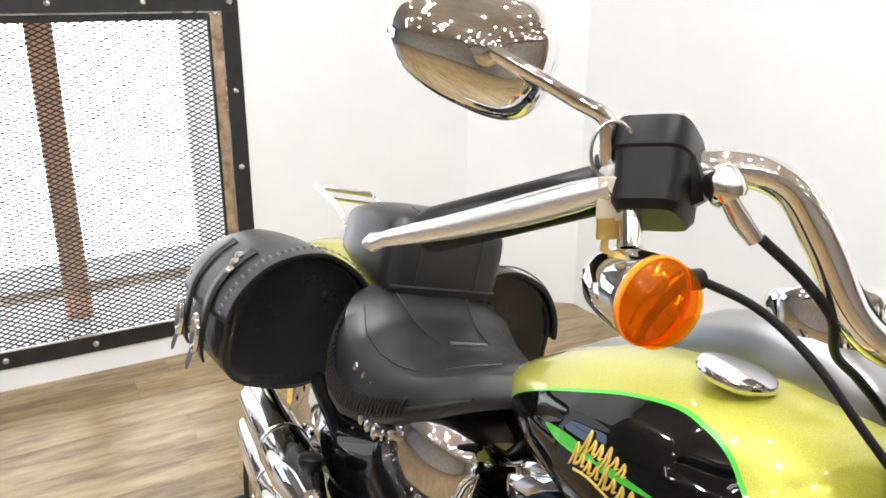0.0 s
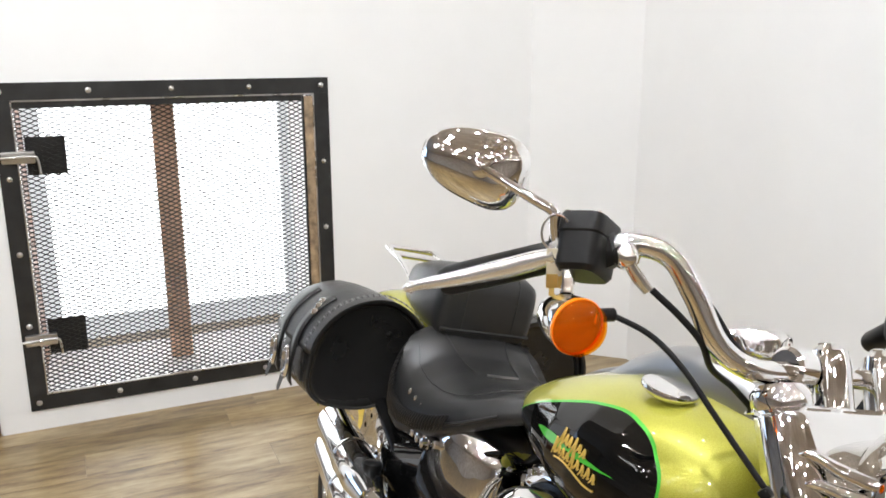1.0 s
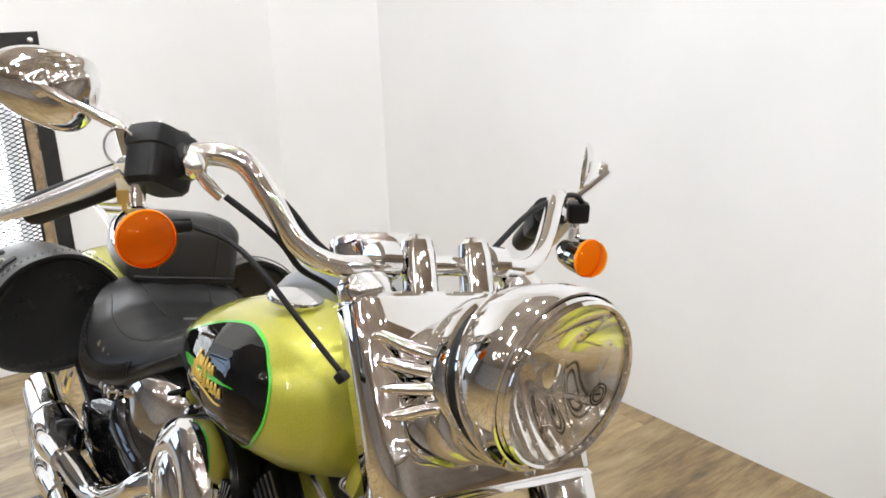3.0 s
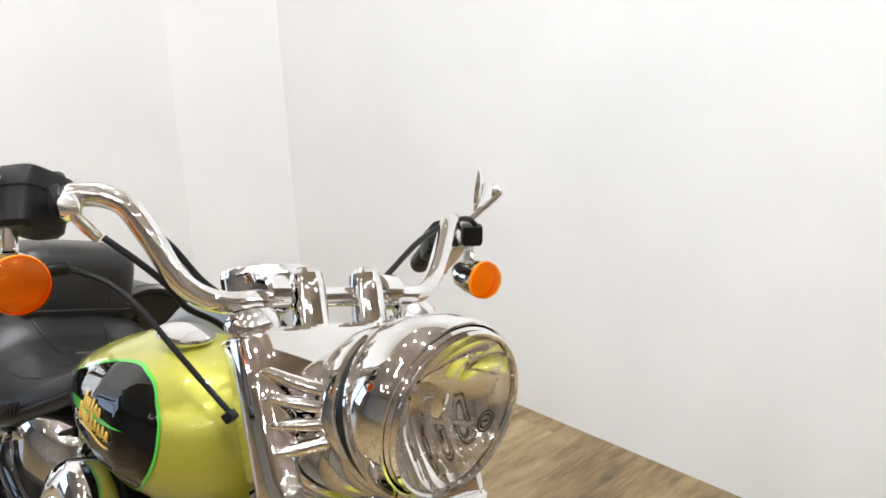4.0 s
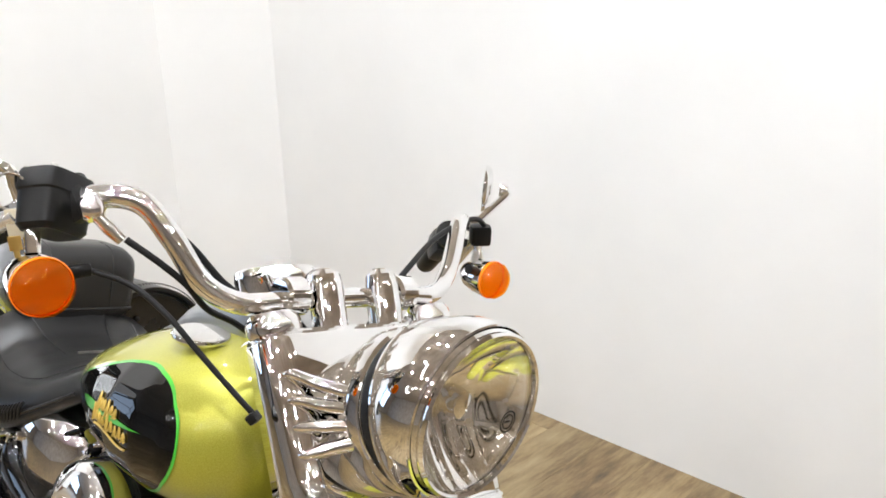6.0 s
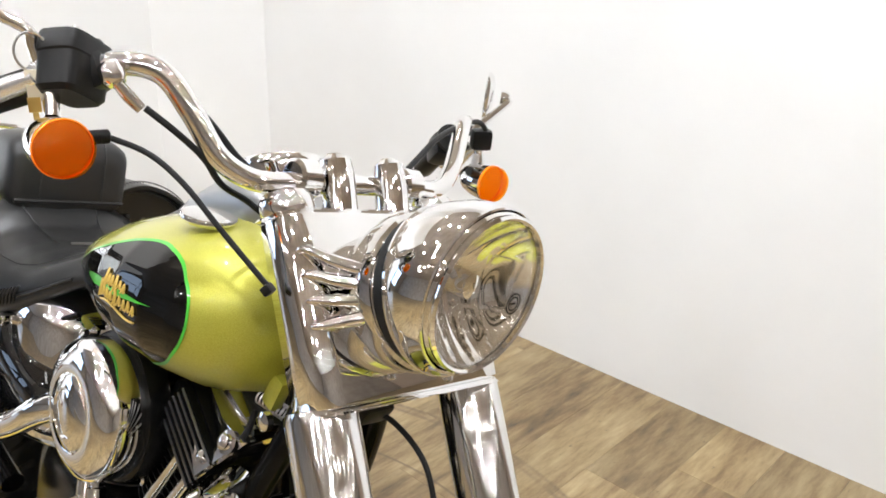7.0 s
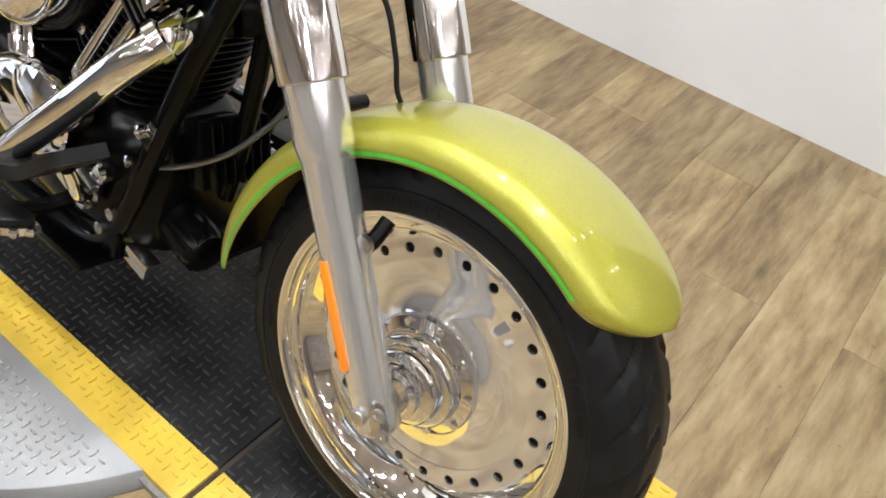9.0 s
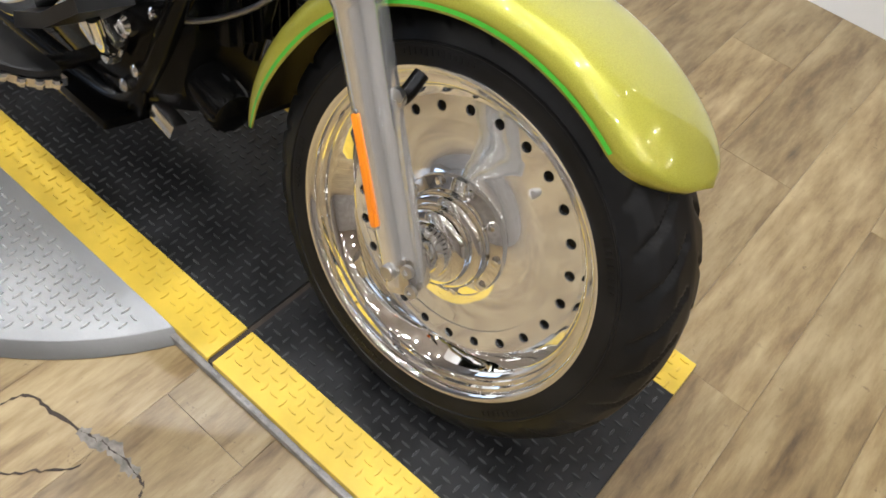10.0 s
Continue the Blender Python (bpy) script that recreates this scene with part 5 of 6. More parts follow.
for side in (-1, 1):
    bag = body("saddlebag", loft([bag_ring(-1.422, side, 0.86), bag_ring(-1.418, side, 0.95), bag_ring(-1.424, side, 0.99), bag_ring(-1.44, side, 1.0), bag_ring(-1.57, side, 1.02), bag_ring(-1.69, side, 1.0), bag_ring(-1.73, side, 0.95), bag_ring(-1.74, side, 0.8)]), BAG_LEATHER, "black leather saddlebag with buckled straps", 70)
    ring = bag_ring(-1.420, side, 0.975)
    n = len(ring)
    part("piping", tube([p for p in ring] + [ring[0]], 0.0042, 8, 1), LEATHER, bag, "rolled leather piping")
    # domed lid over the upper half, a little proud
    lo, hi = 27, 57
    lid_rows = []
    for x, g, lift in ((-1.402, 0.97, 0.004), (-1.402, 1.0, 0.010), (-1.44, 1.0, 0.012), (-1.52, 1.01, 0.013), (-1.58, 1.02, 0.013), (-1.65, 1.01, 0.012), (-1.71, 0.99, 0.010), (-1.736, 0.95, 0.006)):
        r = bag_ring(x, side, g, lift)
        lid_rows.append(r[lo:hi])
    lid = solid(part("lid", loft(lid_rows, None, False, False), LEATHER, bag, "domed leather lid with laced front edge", 70), 0.005)
    front_edge = bag_ring(-1.424, side, 1.0, 0.0185)[lo + 1:hi - 1]
    for p, q in zip(front_edge, front_edge[1:]):
        for f in (0.2, 0.7):
            c = p.lerp(q, f)
            part("lace", tube([c + Vector((0.006, 0, -0.002)), c + Vector((0, 0, 0.0002)), c + Vector((-0.006, 0, -0.002))], 0.0013, 6, 2), THREAD if f == 0.2 and side < 0 else LEATHER, lid)
    for y, z in ((-0.182, 0.780), (-0.124, 0.727), (-0.132, 0.700)):
        part("rivet", lathe([(0.008, 0), (0.0075, 0.002), (0.004, 0.004), (0.001, 0.0045)], axis((-1.4195, -side * y, z), (0, -side * y, z)), 12), BLACK_PLASTIC, bag, "dark domed rivet")
    for x, y0, z0 in ((-1.50, -0.372, 0.655), (-1.62, -0.350, 0.640)):
        strap = []
        r = bag_ring(x, side, 1.02, 0.017)
        for p in r[20:38]:
            strap.append([p + Vector((0.017, 0, 0)), p + Vector((-0.017, 0, 0))])
        st = solid(part("strap", loft(strap, None, False, False), LEATHER, bag, "leather strap", 70), 0.004)
        c = bag_ring(x, side, 1.02, 0.022)[24]
        part("buckle", lathe([(0.016, 0.0), (0.031, 0.001), (0.034, 0.004), (0.031, 0.009), (0.024, 0.010), (0.018, 0.006)], axis(c, c + Vector((0, side, -0.05))) @ Matrix.Diagonal((0.75, 1.15, 1, 1)), 28), CHROME, bag, "oval chrome buckle")
        part("strap_tip", loft([[c + Vector((0.015, side * 0.004, -0.02)), c + Vector((-0.015, side * 0.004, -0.02))], [c + Vector((0.013, side * 0.010, -0.06)), c + Vector((-0.013, side * 0.010, -0.06))], [c + Vector((0.006, side * 0.011, -0.068)), c + Vector((-0.006, side * 0.011, -0.068))]], None, False, False), LEATHER, st)
    for k in range(3):
        c = bag_ring(-1.48 - 0.012 * k, side, 1.02, 0.020)[33 + k]
        part("stud", lathe([(0.009, 0), (0.008, 0.003), (0.001, 0.008)], axis(c, c + Vector((0, side * 0.7, 0.7))), 8), CHROME, bag, "chrome stud")

# ---- engine
CR = Vector((-0.69, 0, 0.37))
case = body("crankcase", loft([oval(x, 0, z, hy, hz, 3.2, 36) for x, z, hy, hz in ((-0.485, 0.33, 0.07, 0.07), (-0.50, 0.33, 0.10, 0.10), (-0.56, 0.34, 0.13, 0.135), (-0.69, 0.35, 0.145, 0.155), (-0.82, 0.36, 0.14, 0.15), (-1.0, 0.36, 0.13, 0.13), (-1.08, 0.36, 0.10, 0.10))]), FRAME_BLACK, "black engine crankcase", 60)
cam_cover = body("cam_cover", lathe([(0.105, 0), (0.108, 0.012), (0.100, 0.026), (0.085, 0.034), (0.06, 0.037), (0.055, 0.033), (0.001, 0.033)], axis((-0.735, -0.145, 0.405), (-0.735, -1, 0.405)) @ Matrix.Diagonal((1.0, 0.72, 1, 1)), 56), CHROME, "chrome cam cover")
body("gear_cover", loft([[Vector((-0.66 + r * 0.07 * math.cos(a), y, 0.455 + r * 0.05 * math.sin(a))) for a in (2 * math.pi * k / 32 for k in range(32))] for r, y in ((1.0, -0.14), (1.02, -0.175), (0.9, -0.19), (0.55, -0.197), (0.02, -0.198))]), CHROME, "chrome lifter cover")
for x, z in ((-0.80, 0.45), (-0.66, 0.35), (-0.82, 0.36)):
    part("cover_bolt", lathe([(0.007, 0), (0.007, 0.005), (0.003, 0.006)], axis((x, -0.175, z), (x, -1, z)), 10), CHROME, cam_cover)


def fin_mesh(hx, hy, t):
    bm = bmesh.new()
    rings = []
    for s, h in ((0.985, -t), (1.0, -t * 0.5), (1.0, t * 0.5), (0.985, t)):
        ring = []
        for k in range(28):
            a = 2 * math.pi * k / 28
            c, q = math.cos(a), math.sin(a)
            ring.append(Vector((s * hx * math.copysign(abs(c) ** 0.55, c), s * hy * math.copysign(abs(q) ** 0.55, q), h)))
        rings.append(ring)
    return loft(rings, bm)


FIN_DARK = make_chrome("dark_fin_edge", (0.05, 0.05, 0.052), 0.3, 0.45)
FIN_EDGE = make_chrome("machined_fin_edge", (0.26, 0.26, 0.27), 0.25, 0.4)
fin_data = None
for lean_deg, tag in ((22.5, "front"), (-22.5, "rear")):
    d = Vector((math.sin(radians(lean_deg)), 0, math.cos(radians(lean_deg))))
    base = axis(CR, CR + d)
    # keep the fins square to the bike
    fwd = Vector((d.z, 0, -d.x))
    base = Matrix((fwd, Vector((0, 1, 0)), d)).transposed().to_4x4()
    base.translation = CR
    cyl = body("cylinder", lathe([(0.072, 0.12), (0.075, 0.13), (0.075, 0.30), (0.06, 0.31)], base, 32), FRAME_BLACK, "black finned cylinder of the V-twin")
    for k in range(11):
        h = 0.145 + 0.0155 * k
        m = base @ Matrix.Translation((0, 0, h))
        if fin_data is None:
            fin = part("fin", fin_mesh(0.088, 0.118, 0.0028), [FRAME_BLACK, FIN_DARK], cyl)
            fin_data = fin.data
            for poly in fin_data.polygons:
                c = poly.center
                if abs(poly.normal.z) < 0.5 and len(poly.vertices) == 4 and abs(c.z) < 0.001:
                    poly.material_index = 1
        else:
            fin = new("fin", fin_data)
            fin.parent = cyl
        fin.matrix_basis = m
    head = part("cylinder_head", box(0.165, 0.225, 0.05, base @ Matrix.Translation((0, 0, 0.335)), 0.014), FRAME_BLACK, cyl, "black cylinder head")
    part("rocker_box", box(0.15, 0.20, 0.036, base @ Matrix.Translation((0, 0, 0.376)), 0.012), CHROME, cyl, "chrome rocker box")
    part("rocker_lid", box(0.125, 0.17, 0.022, base @ Matrix.Translation((0, 0, 0.400)), 0.010), CHROME, cyl)
    for u, v in ((-0.06, -0.1), (0.06, -0.1)):
        part("rocker_bolt", lathe([(0.0075, 0), (0.0075, 0.010), (0.003, 0.012)], base @ Matrix.Translation((u * 0.95, v * 0.85, 0.39)), 10), CHROME, cyl)
    sgn = 1 if lean_deg > 0 else -1
    for k in (0, 1):
        lo_p = Vector((-0.70 + sgn * 0.05 + sgn * 0.035 * k, -0.145, 0.47))
        hi_p = base @ Vector((sgn * (0.03 + 0.04 * k) - 0.02 * sgn, -0.115, 0.325))
        tb = part("pushrod_tube", rod(lo_p, hi_p, 0.010, 14), CHROME, cyl, "chrome pushrod tube")
        part("pushrod_collar", rod(lo_p, lo_p.lerp(hi_p, 0.14), 0.015, 14), CHROME, tb)
# chrome bracket and plug cover on the front head
PLATE_XZ = ((-0.600, 0.742), (-0.574, 0.750), (-0.505, 0.724), (-0.443, 0.713), (-0.489, 0.647), (-0.537, 0.675), (-0.565, 0.702))
mid = Vector((-0.520, 0, 0.702))
bracket = body("coil_cover", loft([[mid + (Vector((x, 0, z)) - mid) * g + Vector((0, y - (0.72 - z) * g * 0.55, 0)) for x, z in PLATE_XZ] for g, y in ((1.0, -0.085), (1.0, -0.100), (0.93, -0.107), (0.60, -0.108), (0.55, -0.104), (0.02, -0.104))]), CHROME, "chrome head bracket")
part("bracket_bolt", lathe([(0.017, 0), (0.017, 0.008), (0.011, 0.009), (0.011, 0.016), (0.006, 0.019)], axis((-0.466, -0.112, 0.704), (-0.466, -1, 1.05)), 14), CHROME, bracket, "chrome hex bolt on a washer")
for x, z in ((-0.575, 0.727), (-0.530, 0.706), (-0.500, 0.672)):
    part("bracket_screw", lathe([(0.008, 0), (0.008, 0.006), (0.003, 0.008)], axis((x, -0.104 - (0.72 - z) * 0.55, z), (x, -1, z + 0.45)), 12), CHROME, bracket)

# slanting fins on the side of the front head
fins = body("head_fins_plate", box(0.085, 0.03, 0.125, pose(-0.546, -0.105, 0.680, 0, -52, 0), 0.006), FRAME_BLACK, "black finned side of the front cylinder head")
for k in range(6):
    m = pose(-0.546, -0.124, 0.680, 0, -52, 0) @ Matrix.Translation((-0.036 + 0.0145 * k, 0, 0))
    rib = part("head_fin", box(0.0055, 0.018, 0.132 - 0.004 * abs(k - 2.5), m, 0.002), FRAME_BLACK, fins)
    part("fin_edge", box(0.0032, 0.0022, 0.122 - 0.004 * abs(k - 2.5), m @ Matrix.Translation((0, -0.0095, 0))), FIN_EDGE, rib, "", 0)

# air cleaner: black back plate, chrome cover
AC = Vector((-0.716, -0.165, 0.657))
acm = axis(AC, AC + Vector((0, -1, 0)))
ac = body("air_cleaner", lathe([(0.085, -0.06), (0.113, -0.045), (0.116, -0.026), (0.113, -0.012), (0.100, -0.008)], acm, 64), FRAME_BLACK, "round air cleaner with chrome cover")
part("cover", lathe([(0.103, -0.012), (0.106, -0.008), (0.1065, 0.030), (0.1035, 0.038), (0.095, 0.046), (0.078, 0.053), (0.061, 0.0565), (0.058, 0.0550), (0.055, 0.058), (0.037, 0.062), (0.035, 0.0595), (0.031, 0.062), (0.001, 0.063)], acm, 72), CHROME, ac, "mirror-chrome air cleaner cover with a stepped centre")
part("carburettor", rod((-0.672, -0.12, 0.66), (-0.672, 0.02, 0.64), 0.05, 24), FRAME_BLACK, ac)

# ---- exhaust
PIPE = 0.0235
body("header_pipe", tube([(-0.455, -0.10, 0.652), (-0.43, -0.150, 0.640), (-0.455, -0.19, 0.600), (-0.52, -0.215, 0.520), (-0.60, -0.235, 0.430), (-0.655, -0.242, 0.378), (-0.72, -0.245, 0.368), (-0.85, -0.245, 0.382), (-1.05, -0.240, 0.405), (-1.20, -0.235, 0.425)], PIPE, 24, 8), CHROME, "curved chrome front header pipe")
body("header_collar", lathe([(0.024, -0.012), (0.030, -0.008), (0.030, 0.008), (0.024, 0.012)], axis((-0.436, -0.158, 0.634), (-0.452, -0.186, 0.606)), 24), CHROME, "")
body("header_pipe", tube([(-0.79, -0.09, 0.64), (-0.82, -0.16, 0.622), (-0.87, -0.195, 0.590), (-0.94, -0.205, 0.540), (-1.01, -0.21, 0.502), (-1.08, -0.218, 0.488), (-1.20, -0.236, 0.505)], PIPE, 24, 8), CHROME, "curved chrome rear header pipe")
for p, q, lb in (((-1.19, -0.236, 0.427), (-1.66, -0.170, 0.392), "long chrome muffler with an open tip"), ((-1.18, -0.240, 0.505), (-1.62, -0.190, 0.482), "long chrome muffler with an open tip")):
    m = axis(p, q)
    length = (Vector(q) - Vector(p)).length
    mf = body("muffler", lathe([(0.026, 0), (0.036, 0.05), (0.0445, 0.10), (0.046, 0.16), (0.046, length - 0.05), (0.044, length), (0.041, length + 0.002), (0.040, length - 0.05)], m, 40, ), CHROME, lb)
    part("heat_shield_clamp", lathe([(0.0465, 0.2), (0.048, 0.202), (0.048, 0.214), (0.0465, 0.216)], m, 40, caps=False), CHROME, mf)

# ---- oil tank, side panel, passenger peg, frame
oil = body("oil_tank", loft([oval(x, 0, z, hy, hz, 6.0, 44) for x, z, hy, hz in ((-0.955, 0.58, 0.08, 0.10), (-0.97, 0.58, 0.13, 0.135), (-1.05, 0.58, 0.160, 0.145), (-1.16, 0.575, 0.165, 0.135), (-1.22, 0.57, 0.145, 0.12), (-1.235, 0.57, 0.10, 0.08))]), CHROME, "chrome horseshoe oil tank", 60)
POLY = [(-1.115, 0.652), (-1.20, 0.620), (-1.345, 0.560), (-1.33, 0.515), (-1.25, 0.468), (-1.10, 0.462), (-1.00, 0.500), (-0.93, 0.560), (-0.945, 0.588), (-1.03, 0.604), (-1.09, 0.625)]
side_ring = [Vector((p[0], 0, p[1])) for p in curve_points([(x, z, 0) for x, z in POLY + POLY[:1]], 4)[:-1]]
mid = sum(side_ring, Vector()) / len(side_ring)
body("side_cover", loft([[mid + (p - mid) * g + Vector((0, y, 0)) for p in side_ring] for g, y in ((1.0, -0.09), (1.0, -0.166), (0.97, -0.174), (0.88, -0.179), (0.5, -0.183), (0.05, -0.184))]), GLOSS_BLACK, "gloss black side cover under the seat", 50)
seat_bracket = body("seat_bracket", box(0.075, 0.05, 0.022, pose(-1.15, -0.155, 0.655), 0.006), CHROME, "chrome bracket with bolts under the seat")
for x in (-1.175, -1.15, -1.125):
    part("bracket_bolt", lathe([(0.010, 0), (0.010, 0.012), (0.004, 0.014)], axis((x, -0.178, 0.655), (x, -1, 0.655)), 12), CHROME, seat_bracket)
body("wiring_duct", tube([(-0.96, -0.11, 0.715), (-1.05, -0.14, 0.665), (-1.15, -0.15, 0.632), (-1.27, -0.17, 0.610)], 0.006, 12, 6), FRAME_BLACK, "")
belt = body("belt_guard", loft([[Vector((x, y, z)) for x, z in ((-1.22, 0.60), (-1.34, 0.655), (-1.44, 0.64), (-1.46, 0.60), (-1.34, 0.60), (-1.24, 0.555))] for y in (-0.135, -0.131)]), POLISHED, "slotted aluminium belt guard")
for k in range(5):
    part("slot", box(0.020, 0.003, 0.010, pose(-1.28 - 0.034 * k, -0.1355, 0.607 + 0.006 * k, 0, 25, 0), 0.001), FRAME_BLACK, belt, "", 0)
swing = body("swingarm", tube([(-1.05, -0.155, 0.36), (-1.25, -0.165, 0.40), (-1.45, -0.165, 0.36), (-1.63, -0.165, 0.325)], 0.021, 14, 6), FRAME_BLACK, "black swingarm tube")
body("fender_strut", tube([(-1.22, -0.165, 0.56), (-1.36, -0.165, 0.60), (-1.62, -0.150, 0.66)], 0.016, 12, 6), FRAME_BLACK, "black fender strut")
peg = body("passenger_peg", lathe([(0.014, 0), (0.019, 0.004), (0.0185, 0.085), (0.021, 0.090), (0.021, 0.100), (0.016, 0.104)], axis((-1.235, -0.222, 0.452), (-1.250, -0.226, 0.56)), 24), BLACK_PLASTIC, "folded black rubber passenger footpeg")
for k in range(6):
    part("peg_rib", lathe([(0.0188, 0), (0.0203, 0.001), (0.0203, 0.005), (0.0188, 0.006)], axis((-1.235, -0.222, 0.452), (-1.250, -0.226, 0.56)) @ Matrix.Translation((0, 0, 0.012 + 0.013 * k)), 20, caps=False), BLACK_PLASTIC, peg)
part("peg_clevis", box(0.04, 0.03, 0.035, pose(-1.233, -0.215, 0.44, 0, 0, 0), 0.008), FRAME_BLACK, peg)
part("peg_bolt", lathe([(0.010, 0), (0.010, 0.008), (0.005, 0.010), (0.005, 0.006)], axis((-1.233, -0.230, 0.44), (-1.233, -1, 0.44)), 12), CHROME, peg)
for side in (-1, 1):
    body("frame_downtube", tube([(-0.375, side * 0.045, 0.86), (-0.395, side * 0.075, 0.74), (-0.445, side * 0.098, 0.58), (-0.495, side * 0.105, 0.43), (-0.545, side * 0.108, 0.28), (-0.60, side * 0.11, 0.215), (-0.72, side * 0.11, 0.195), (-1.05, side * 0.12, 0.20)], 0.0185, 16, 8), FRAME_BLACK, "black tubular frame downtube")
lab = body("frame_label", box(0.016, 0.0015, 0.045, pose(-0.482, -0.1245, 0.47, 0, 18, 0)), POLISHED, "small silver frame sticker", 0)
for k in range(4):
    part("print_bar", box(0.011, 0.0008, 0.003, pose(-0.482, -0.1256, 0.47, 0, 18, 0) @ Matrix.Translation((0, 0, 0.014 - 0.009 * k))), BLACK_PLASTIC, lab, "", 0)
body("steering_head", lathe([(0.028, 0), (0.034, 0.01), (0.034, 0.16), (0.028, 0.17)], axis((-0.345, 0, 0.79), (-0.43, 0, 0.94)), 28), FRAME_BLACK, "black steering head")
body("backbone", tube([(-0.40, 0, 0.85), (-0.6, 0, 0.80), (-0.9, 0, 0.74), (-1.2, 0, 0.66)], 0.03, 16, 6), FRAME_BLACK, "")
body("tank_mount", box(0.028, 0.020, 0.050, pose(-0.436, -0.075, 0.785, 0, 20, 0), 0.007), LIME, "lime tank mounting tab")
body("mount_bolt", lathe([(0.013, 0), (0.013, 0.010), (0.006, 0.013)], axis((-0.422, -0.092, 0.752), (-0.422, -1, 0.752)), 14), CHROME, "")
reg = body("regulator", box(0.035, 0.13, 0.11, pose(-0.455, 0.0, 0.44, 0, -18, 0), 0.006), FRAME_BLACK, "black finned voltage regulator")
for k in range(7):
    part("regulator_fin", box(0.022, 0.004, 0.10, pose(-0.455, -0.054 + 0.018 * k, 0.44, 0, -18, 0) @ Matrix.Translation((0.026, 0, 0)), 0.001), FRAME_BLACK, reg, "", 0)
flt = body("oil_filter", lathe([(0.030, 0), (0.038, 0.006), (0.039, 0.075), (0.035, 0.088), (0.018, 0.094)], axis((-0.49, -0.045, 0.30), (-0.39, -0.055, 0.285)), 36), FRAME_BLACK, "black spin-on oil filter")
for k in range(14):
    a = 2 * math.pi * k / 14
    part("filter_flute", rod(axis((-0.49, -0.045, 0.30), (-0.39, -0.055, 0.285)) @ Vector((0.038 * math.cos(a), 0.038 * math.sin(a), 0.062)), axis((-0.49, -0.045, 0.30), (-0.39, -0.055, 0.285)) @ Vector((0.036 * math.cos(a), 0.036 * math.sin(a), 0.086)), 0.0035, 6), FRAME_BLACK, flt)
body("engine_stay", tube([(-0.408, 0.0, 0.735), (-0.413, 0.0, 0.69), (-0.417, 0.0, 0.578), (-0.426, 0.0, 0.45), (-0.44, 0.0, 0.36)], 0.015, 14, 6), FRAME_BLACK, "black engine stay")
body("clutch_hose", tube([(-0.56, -0.105, 0.385), (-0.471, -0.092, 0.417), (-0.392, -0.070, 0.471), (-0.347, -0.050, 0.526), (-0.318, -0.030, 0.584), (-0.305, -0.02, 0.66)], 0.0046, 12, 6), FIN_EDGE, "grey braided hose")
for x, z, r in ((-0.516, 0.412, 0.009), (-0.497, 0.470, 0.010), (-0.548, 0.300, 0.010), (-0.645, 0.566, 0.010)):
    body("engine_bolt", lathe([(r, 0), (r, 0.008), (r * 0.5, 0.010), (r * 0.5, 0.006)], axis((x, -0.125, z), (x, -1, z + 0.02)), 12), CHROME, "chrome engine bolt")
body("horn_bracket", box(0.05, 0.11, 0.05, pose(-0.43, 0, 0.66, 0, -20, 0), 0.01), FRAME_BLACK, "")
body("ignition_coil", box(0.10, 0.07, 0.05, pose(-0.50, -0.03, 0.742, 0, -10, 0), 0.012), BLACK_PLASTIC, "black ignition coil")
body("coil_wire", tube([(-0.47, -0.08, 0.742), (-0.455, -0.10, 0.72), (-0.49, -0.115, 0.66), (-0.52, -0.12, 0.62)], 0.0045, 10, 6), CABLE, "black spark plug lead")
for k in range(9):
    body("coil_spring_ring", lathe([(0.009, -0.0018), (0.011, 0), (0.009, 0.0018)], axis((-0.415 - 0.008 * k, -0.065, 0.757), (-0.40 - 0.008 * k - 1, -0.065, 0.757)), 14, caps=False), STEEL, "")

# ---- floorboards and pedals
for side in (-1, 1):
    pts = []
    for k in range(28):
        a = math.pi * k / 27
        pts.append((-0.69 + 0.165 * math.cos(a), 0.255 + 0.085 * math.sin(a) ** 0.8))
    outline = [Vector((x, side * y, 0)) for x, y in pts]
    tilt = Matrix.Translation((-0.69, 0, 0.318)) @ Matrix.Rotation(radians(-4), 4, "Y") @ Matrix.Translation((0.69, 0, 0))
    board = body("floorboard", loft([[tilt @ (p + Vector((0, 0, h))) for p in outline] for h in (-0.012, 0.0)]), CHROME, "half-moon footboard with a rubber pad and chrome rim")
    part("pad", loft([[tilt @ (Vector((-0.69 + (p.x + 0.69) * g, side * 0.255 + (p.y - side * 0.255) * g + (side * 0.004), h))) for p in outline] for g, h in ((0.95, 0.001), (0.95, 0.010), (0.92, 0.013))]), BLACK_PLASTIC, board, "black ribbed rubber pad")
    for k in range(14):
        a = math.pi * (k + 0.5) / 14
        x, y = -0.69 + 0.165 * math.cos(a), 0.255 + 0.085 * math.sin(a) ** 0.8
        part("rim_notch", lathe([(0.006, -0.012), (0.0075, -0.008), (0.0075, -0.004), (0.006, 0)], tilt @ Matrix.Translation((x, side * y, 0)), 8), CHROME, board)
    part("board_bracket", tube([(-0.62, side * 0.12, 0.30), (-0.63, side * 0.20, 0.285), (-0.64, side * 0.28, 0.298)], 0.013, 12, 5), FRAME_BLACK, board)
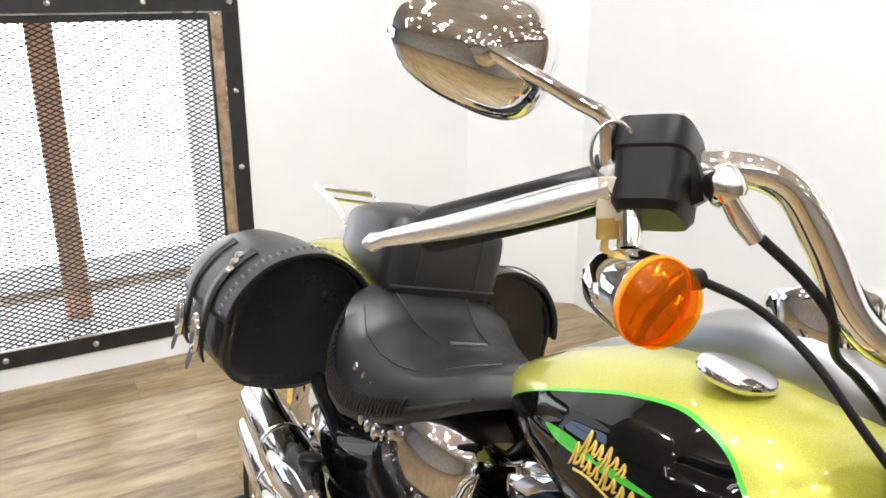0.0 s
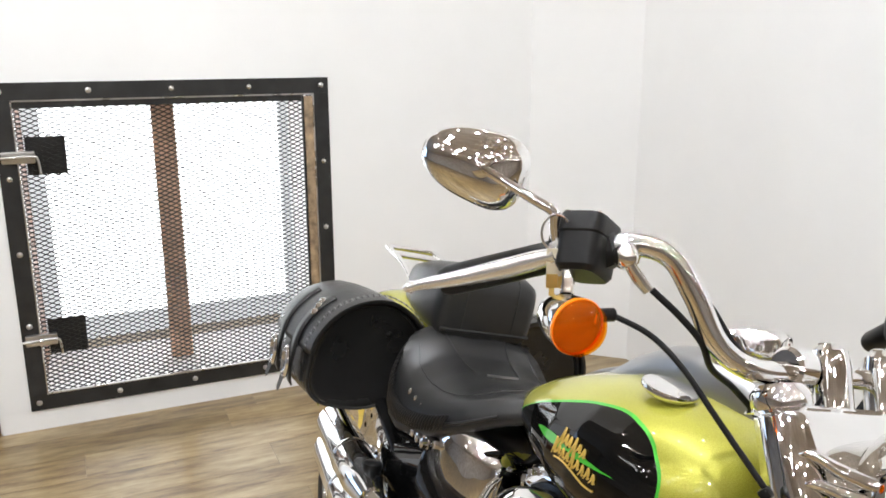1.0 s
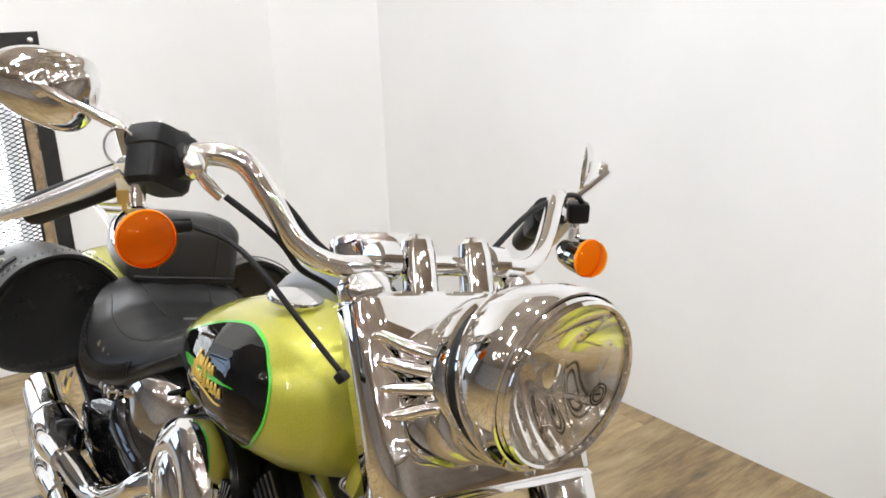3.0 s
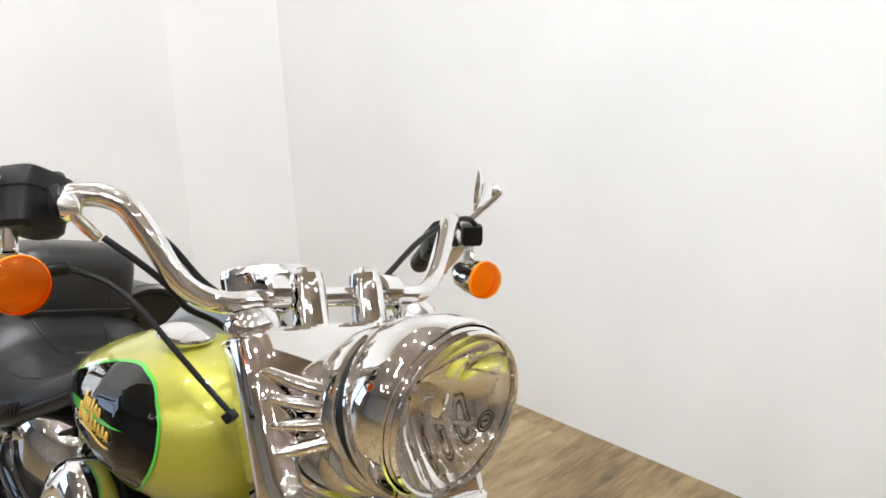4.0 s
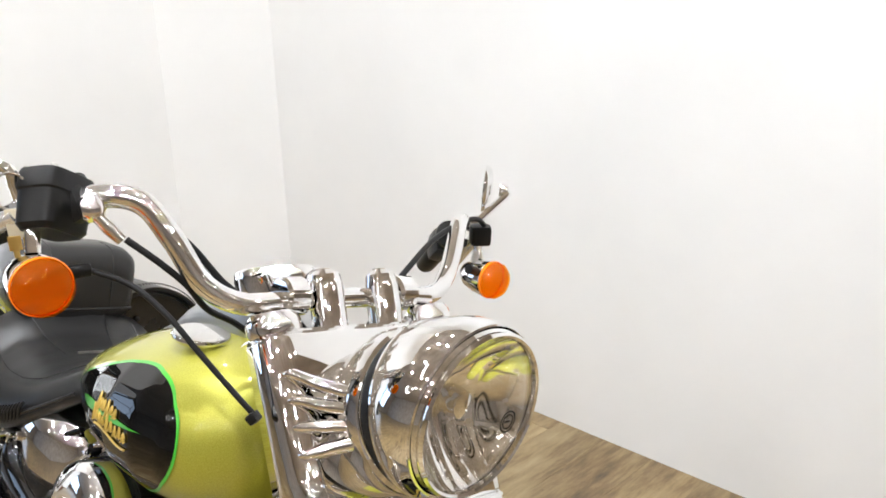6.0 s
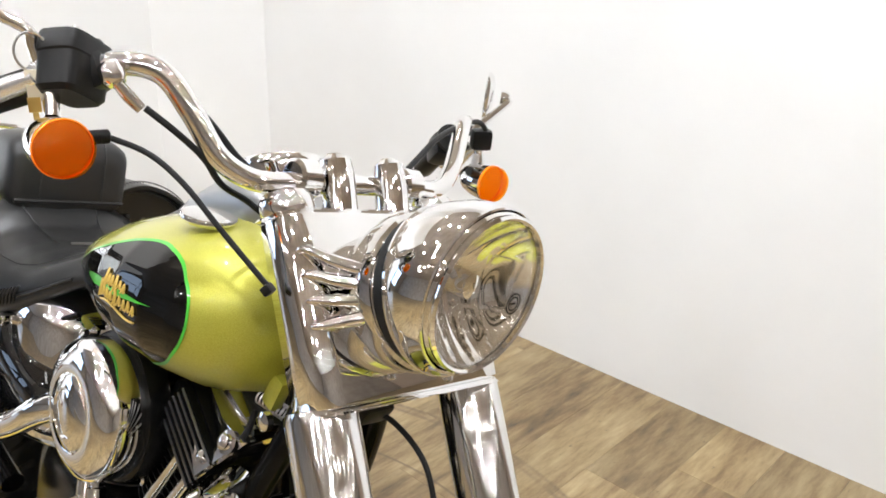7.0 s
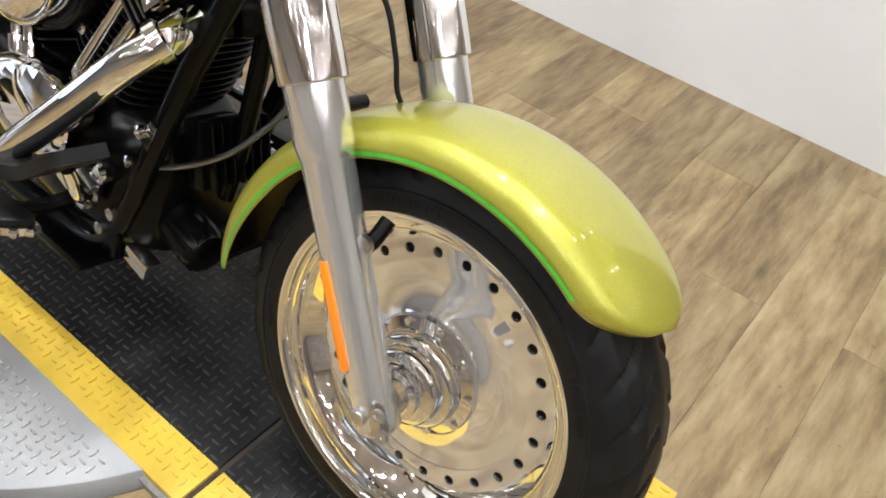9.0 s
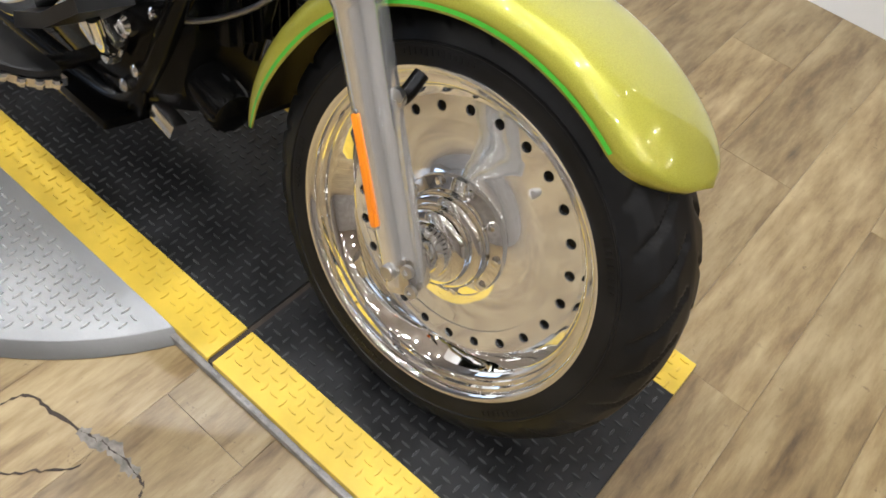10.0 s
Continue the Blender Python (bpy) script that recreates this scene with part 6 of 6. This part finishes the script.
pedal = body("brake_pedal", loft([[Vector(p) for p in ring] for ring in (((-0.605, -0.19, 0.395), (-0.605, -0.285, 0.395), (-0.602, -0.285, 0.372), (-0.602, -0.19, 0.372)), ((-0.53, -0.20, 0.432), (-0.53, -0.290, 0.432), (-0.524, -0.290, 0.412), (-0.524, -0.20, 0.412)), ((-0.465, -0.205, 0.485), (-0.465, -0.285, 0.485), (-0.452, -0.285, 0.470), (-0.452, -0.205, 0.470)))]), BLACK_PLASTIC, "black rubber rear brake pedal pad")
part("pedal_arm", tube([(-0.50, -0.235, 0.430), (-0.505, -0.215, 0.385), (-0.545, -0.175, 0.345), (-0.60, -0.14, 0.335)], 0.010, 12, 6), CHROME, pedal, "chrome brake pedal arm")
part("pedal_bracket", box(0.085, 0.03, 0.055, pose(-0.595, -0.155, 0.345, 0, 20, 0), 0.010), POLISHED, pedal, "cast alloy pedal bracket")
body("peg_bolt", lathe([(0.016, 0), (0.017, 0.006), (0.017, 0.020), (0.010, 0.026)], axis((-0.568, -0.120, 0.367), (-0.55, -1, 0.40)), 8), CHROME, "large zinc-plated bolt")
body("frame_bolt", lathe([(0.011, 0), (0.011, 0.010), (0.005, 0.013)], axis((-0.57, -0.125, 0.262), (-0.57, -1, 0.28)), 10), STEEL, "")
body("stand_plate", box(0.13, 0.012, 0.05, pose(-0.60, -0.118, 0.25, 0, 8, 0), 0.005), FRAME_BLACK, "")
body("skid_foot", box(0.16, 0.10, 0.022, pose(-0.66, -0.11, 0.185, 0, 0, 0), 0.009), FRAME_BLACK, "")
body("lower_bracket", box(0.06, 0.03, 0.03, pose(-0.50, -0.10, 0.232, 0, 12, 0), 0.006), POLISHED, "cast alloy frame bracket")
shift = body("shift_lever", tube([(-0.775, 0.21, 0.392), (-0.70, 0.215, 0.395), (-0.60, 0.215, 0.40), (-0.50, 0.215, 0.44), (-0.45, 0.22, 0.478)], 0.009, 12, 6), FRAME_BLACK, "black heel-toe shift lever")
for x, z in ((-0.772, 0.392), (-0.447, 0.480)):
    part("shift_peg", rod((x, 0.215, z), (x, 0.30, z), 0.014, 16), BLACK_PLASTIC, shift, "black rubber shifter peg")

# ---- keys hung from the brake lever
keys = tagged(new("key_ring"), "brass keys and an ivory tag on a split ring", "keys")
KC = Vector((-0.553, -0.372, 1.136))
keys.matrix_world = bike.matrix_world @ Matrix.Translation(KC) @ Matrix.Rotation(radians(LEANING), 4, "X") @ Matrix.Translation(-KC)
ring_pts = [KC + Vector((0.004 * math.sin(a), 0.016 * math.sin(a), 0.030 + 0.020 * math.cos(a))) for a in (2 * math.pi * k / 20 for k in range(21))]
part("ring", tube(ring_pts, 0.0014, 8, 1, smooth_path=False), STEEL, keys, "thin steel split ring")
IVORY, *_ = material("ivory_plastic", (0.62, 0.56, 0.42), 0.5)
BRASS = make_chrome("worn_brass", (0.72, 0.50, 0.16), 0.25, 0.4)
part("tag", box(0.003, 0.020, 0.032, pose(*(KC + Vector((0.003, -0.001, -0.004))), 0, 0, -25), 0.0012), IVORY, keys, "ivory plastic key tag")
for dy, dz in ((-0.007, -0.024), (0.008, -0.026)):
    k = part("key", box(0.003, 0.013, 0.016, pose(*(KC + Vector((0.006, dy, dz))), 0, 0, -25), 0.0012), BRASS, keys, "brass key")
    part("blade", box(0.002, 0.006, 0.022, pose(*(KC + Vector((0.006, dy, dz - 0.018))), 0, 0, -25), 0.0006), BRASS, k)

# ---------------------------------------------------------------- floor planks
mesh_cache = {}
rnd = random.Random(5)
PW, PL = 0.182, 1.22
x = -4.082
while x < 2.2:
    y = -2.6 - rnd.random() * PL
    while y < Y1:
        y0, y1 = max(y, -2.6), min(y + PL, Y1)
        if y1 - y0 > 0.02:
            key = round(y1 - y0, 3)
            if key not in mesh_cache:
                ob = part("plank", block(0.0003, PW - 0.0003, 0.0003, y1 - y0 - 0.0003, -0.004, 0.0, 0.0006), WOOD, floor, smooth=0)
                mesh_cache[key] = ob.data
            else:
                ob = new("plank", mesh_cache[key])
                ob.parent = floor
            ob.location = (x, y0, FLOOR)
        y += PL
    x += PW
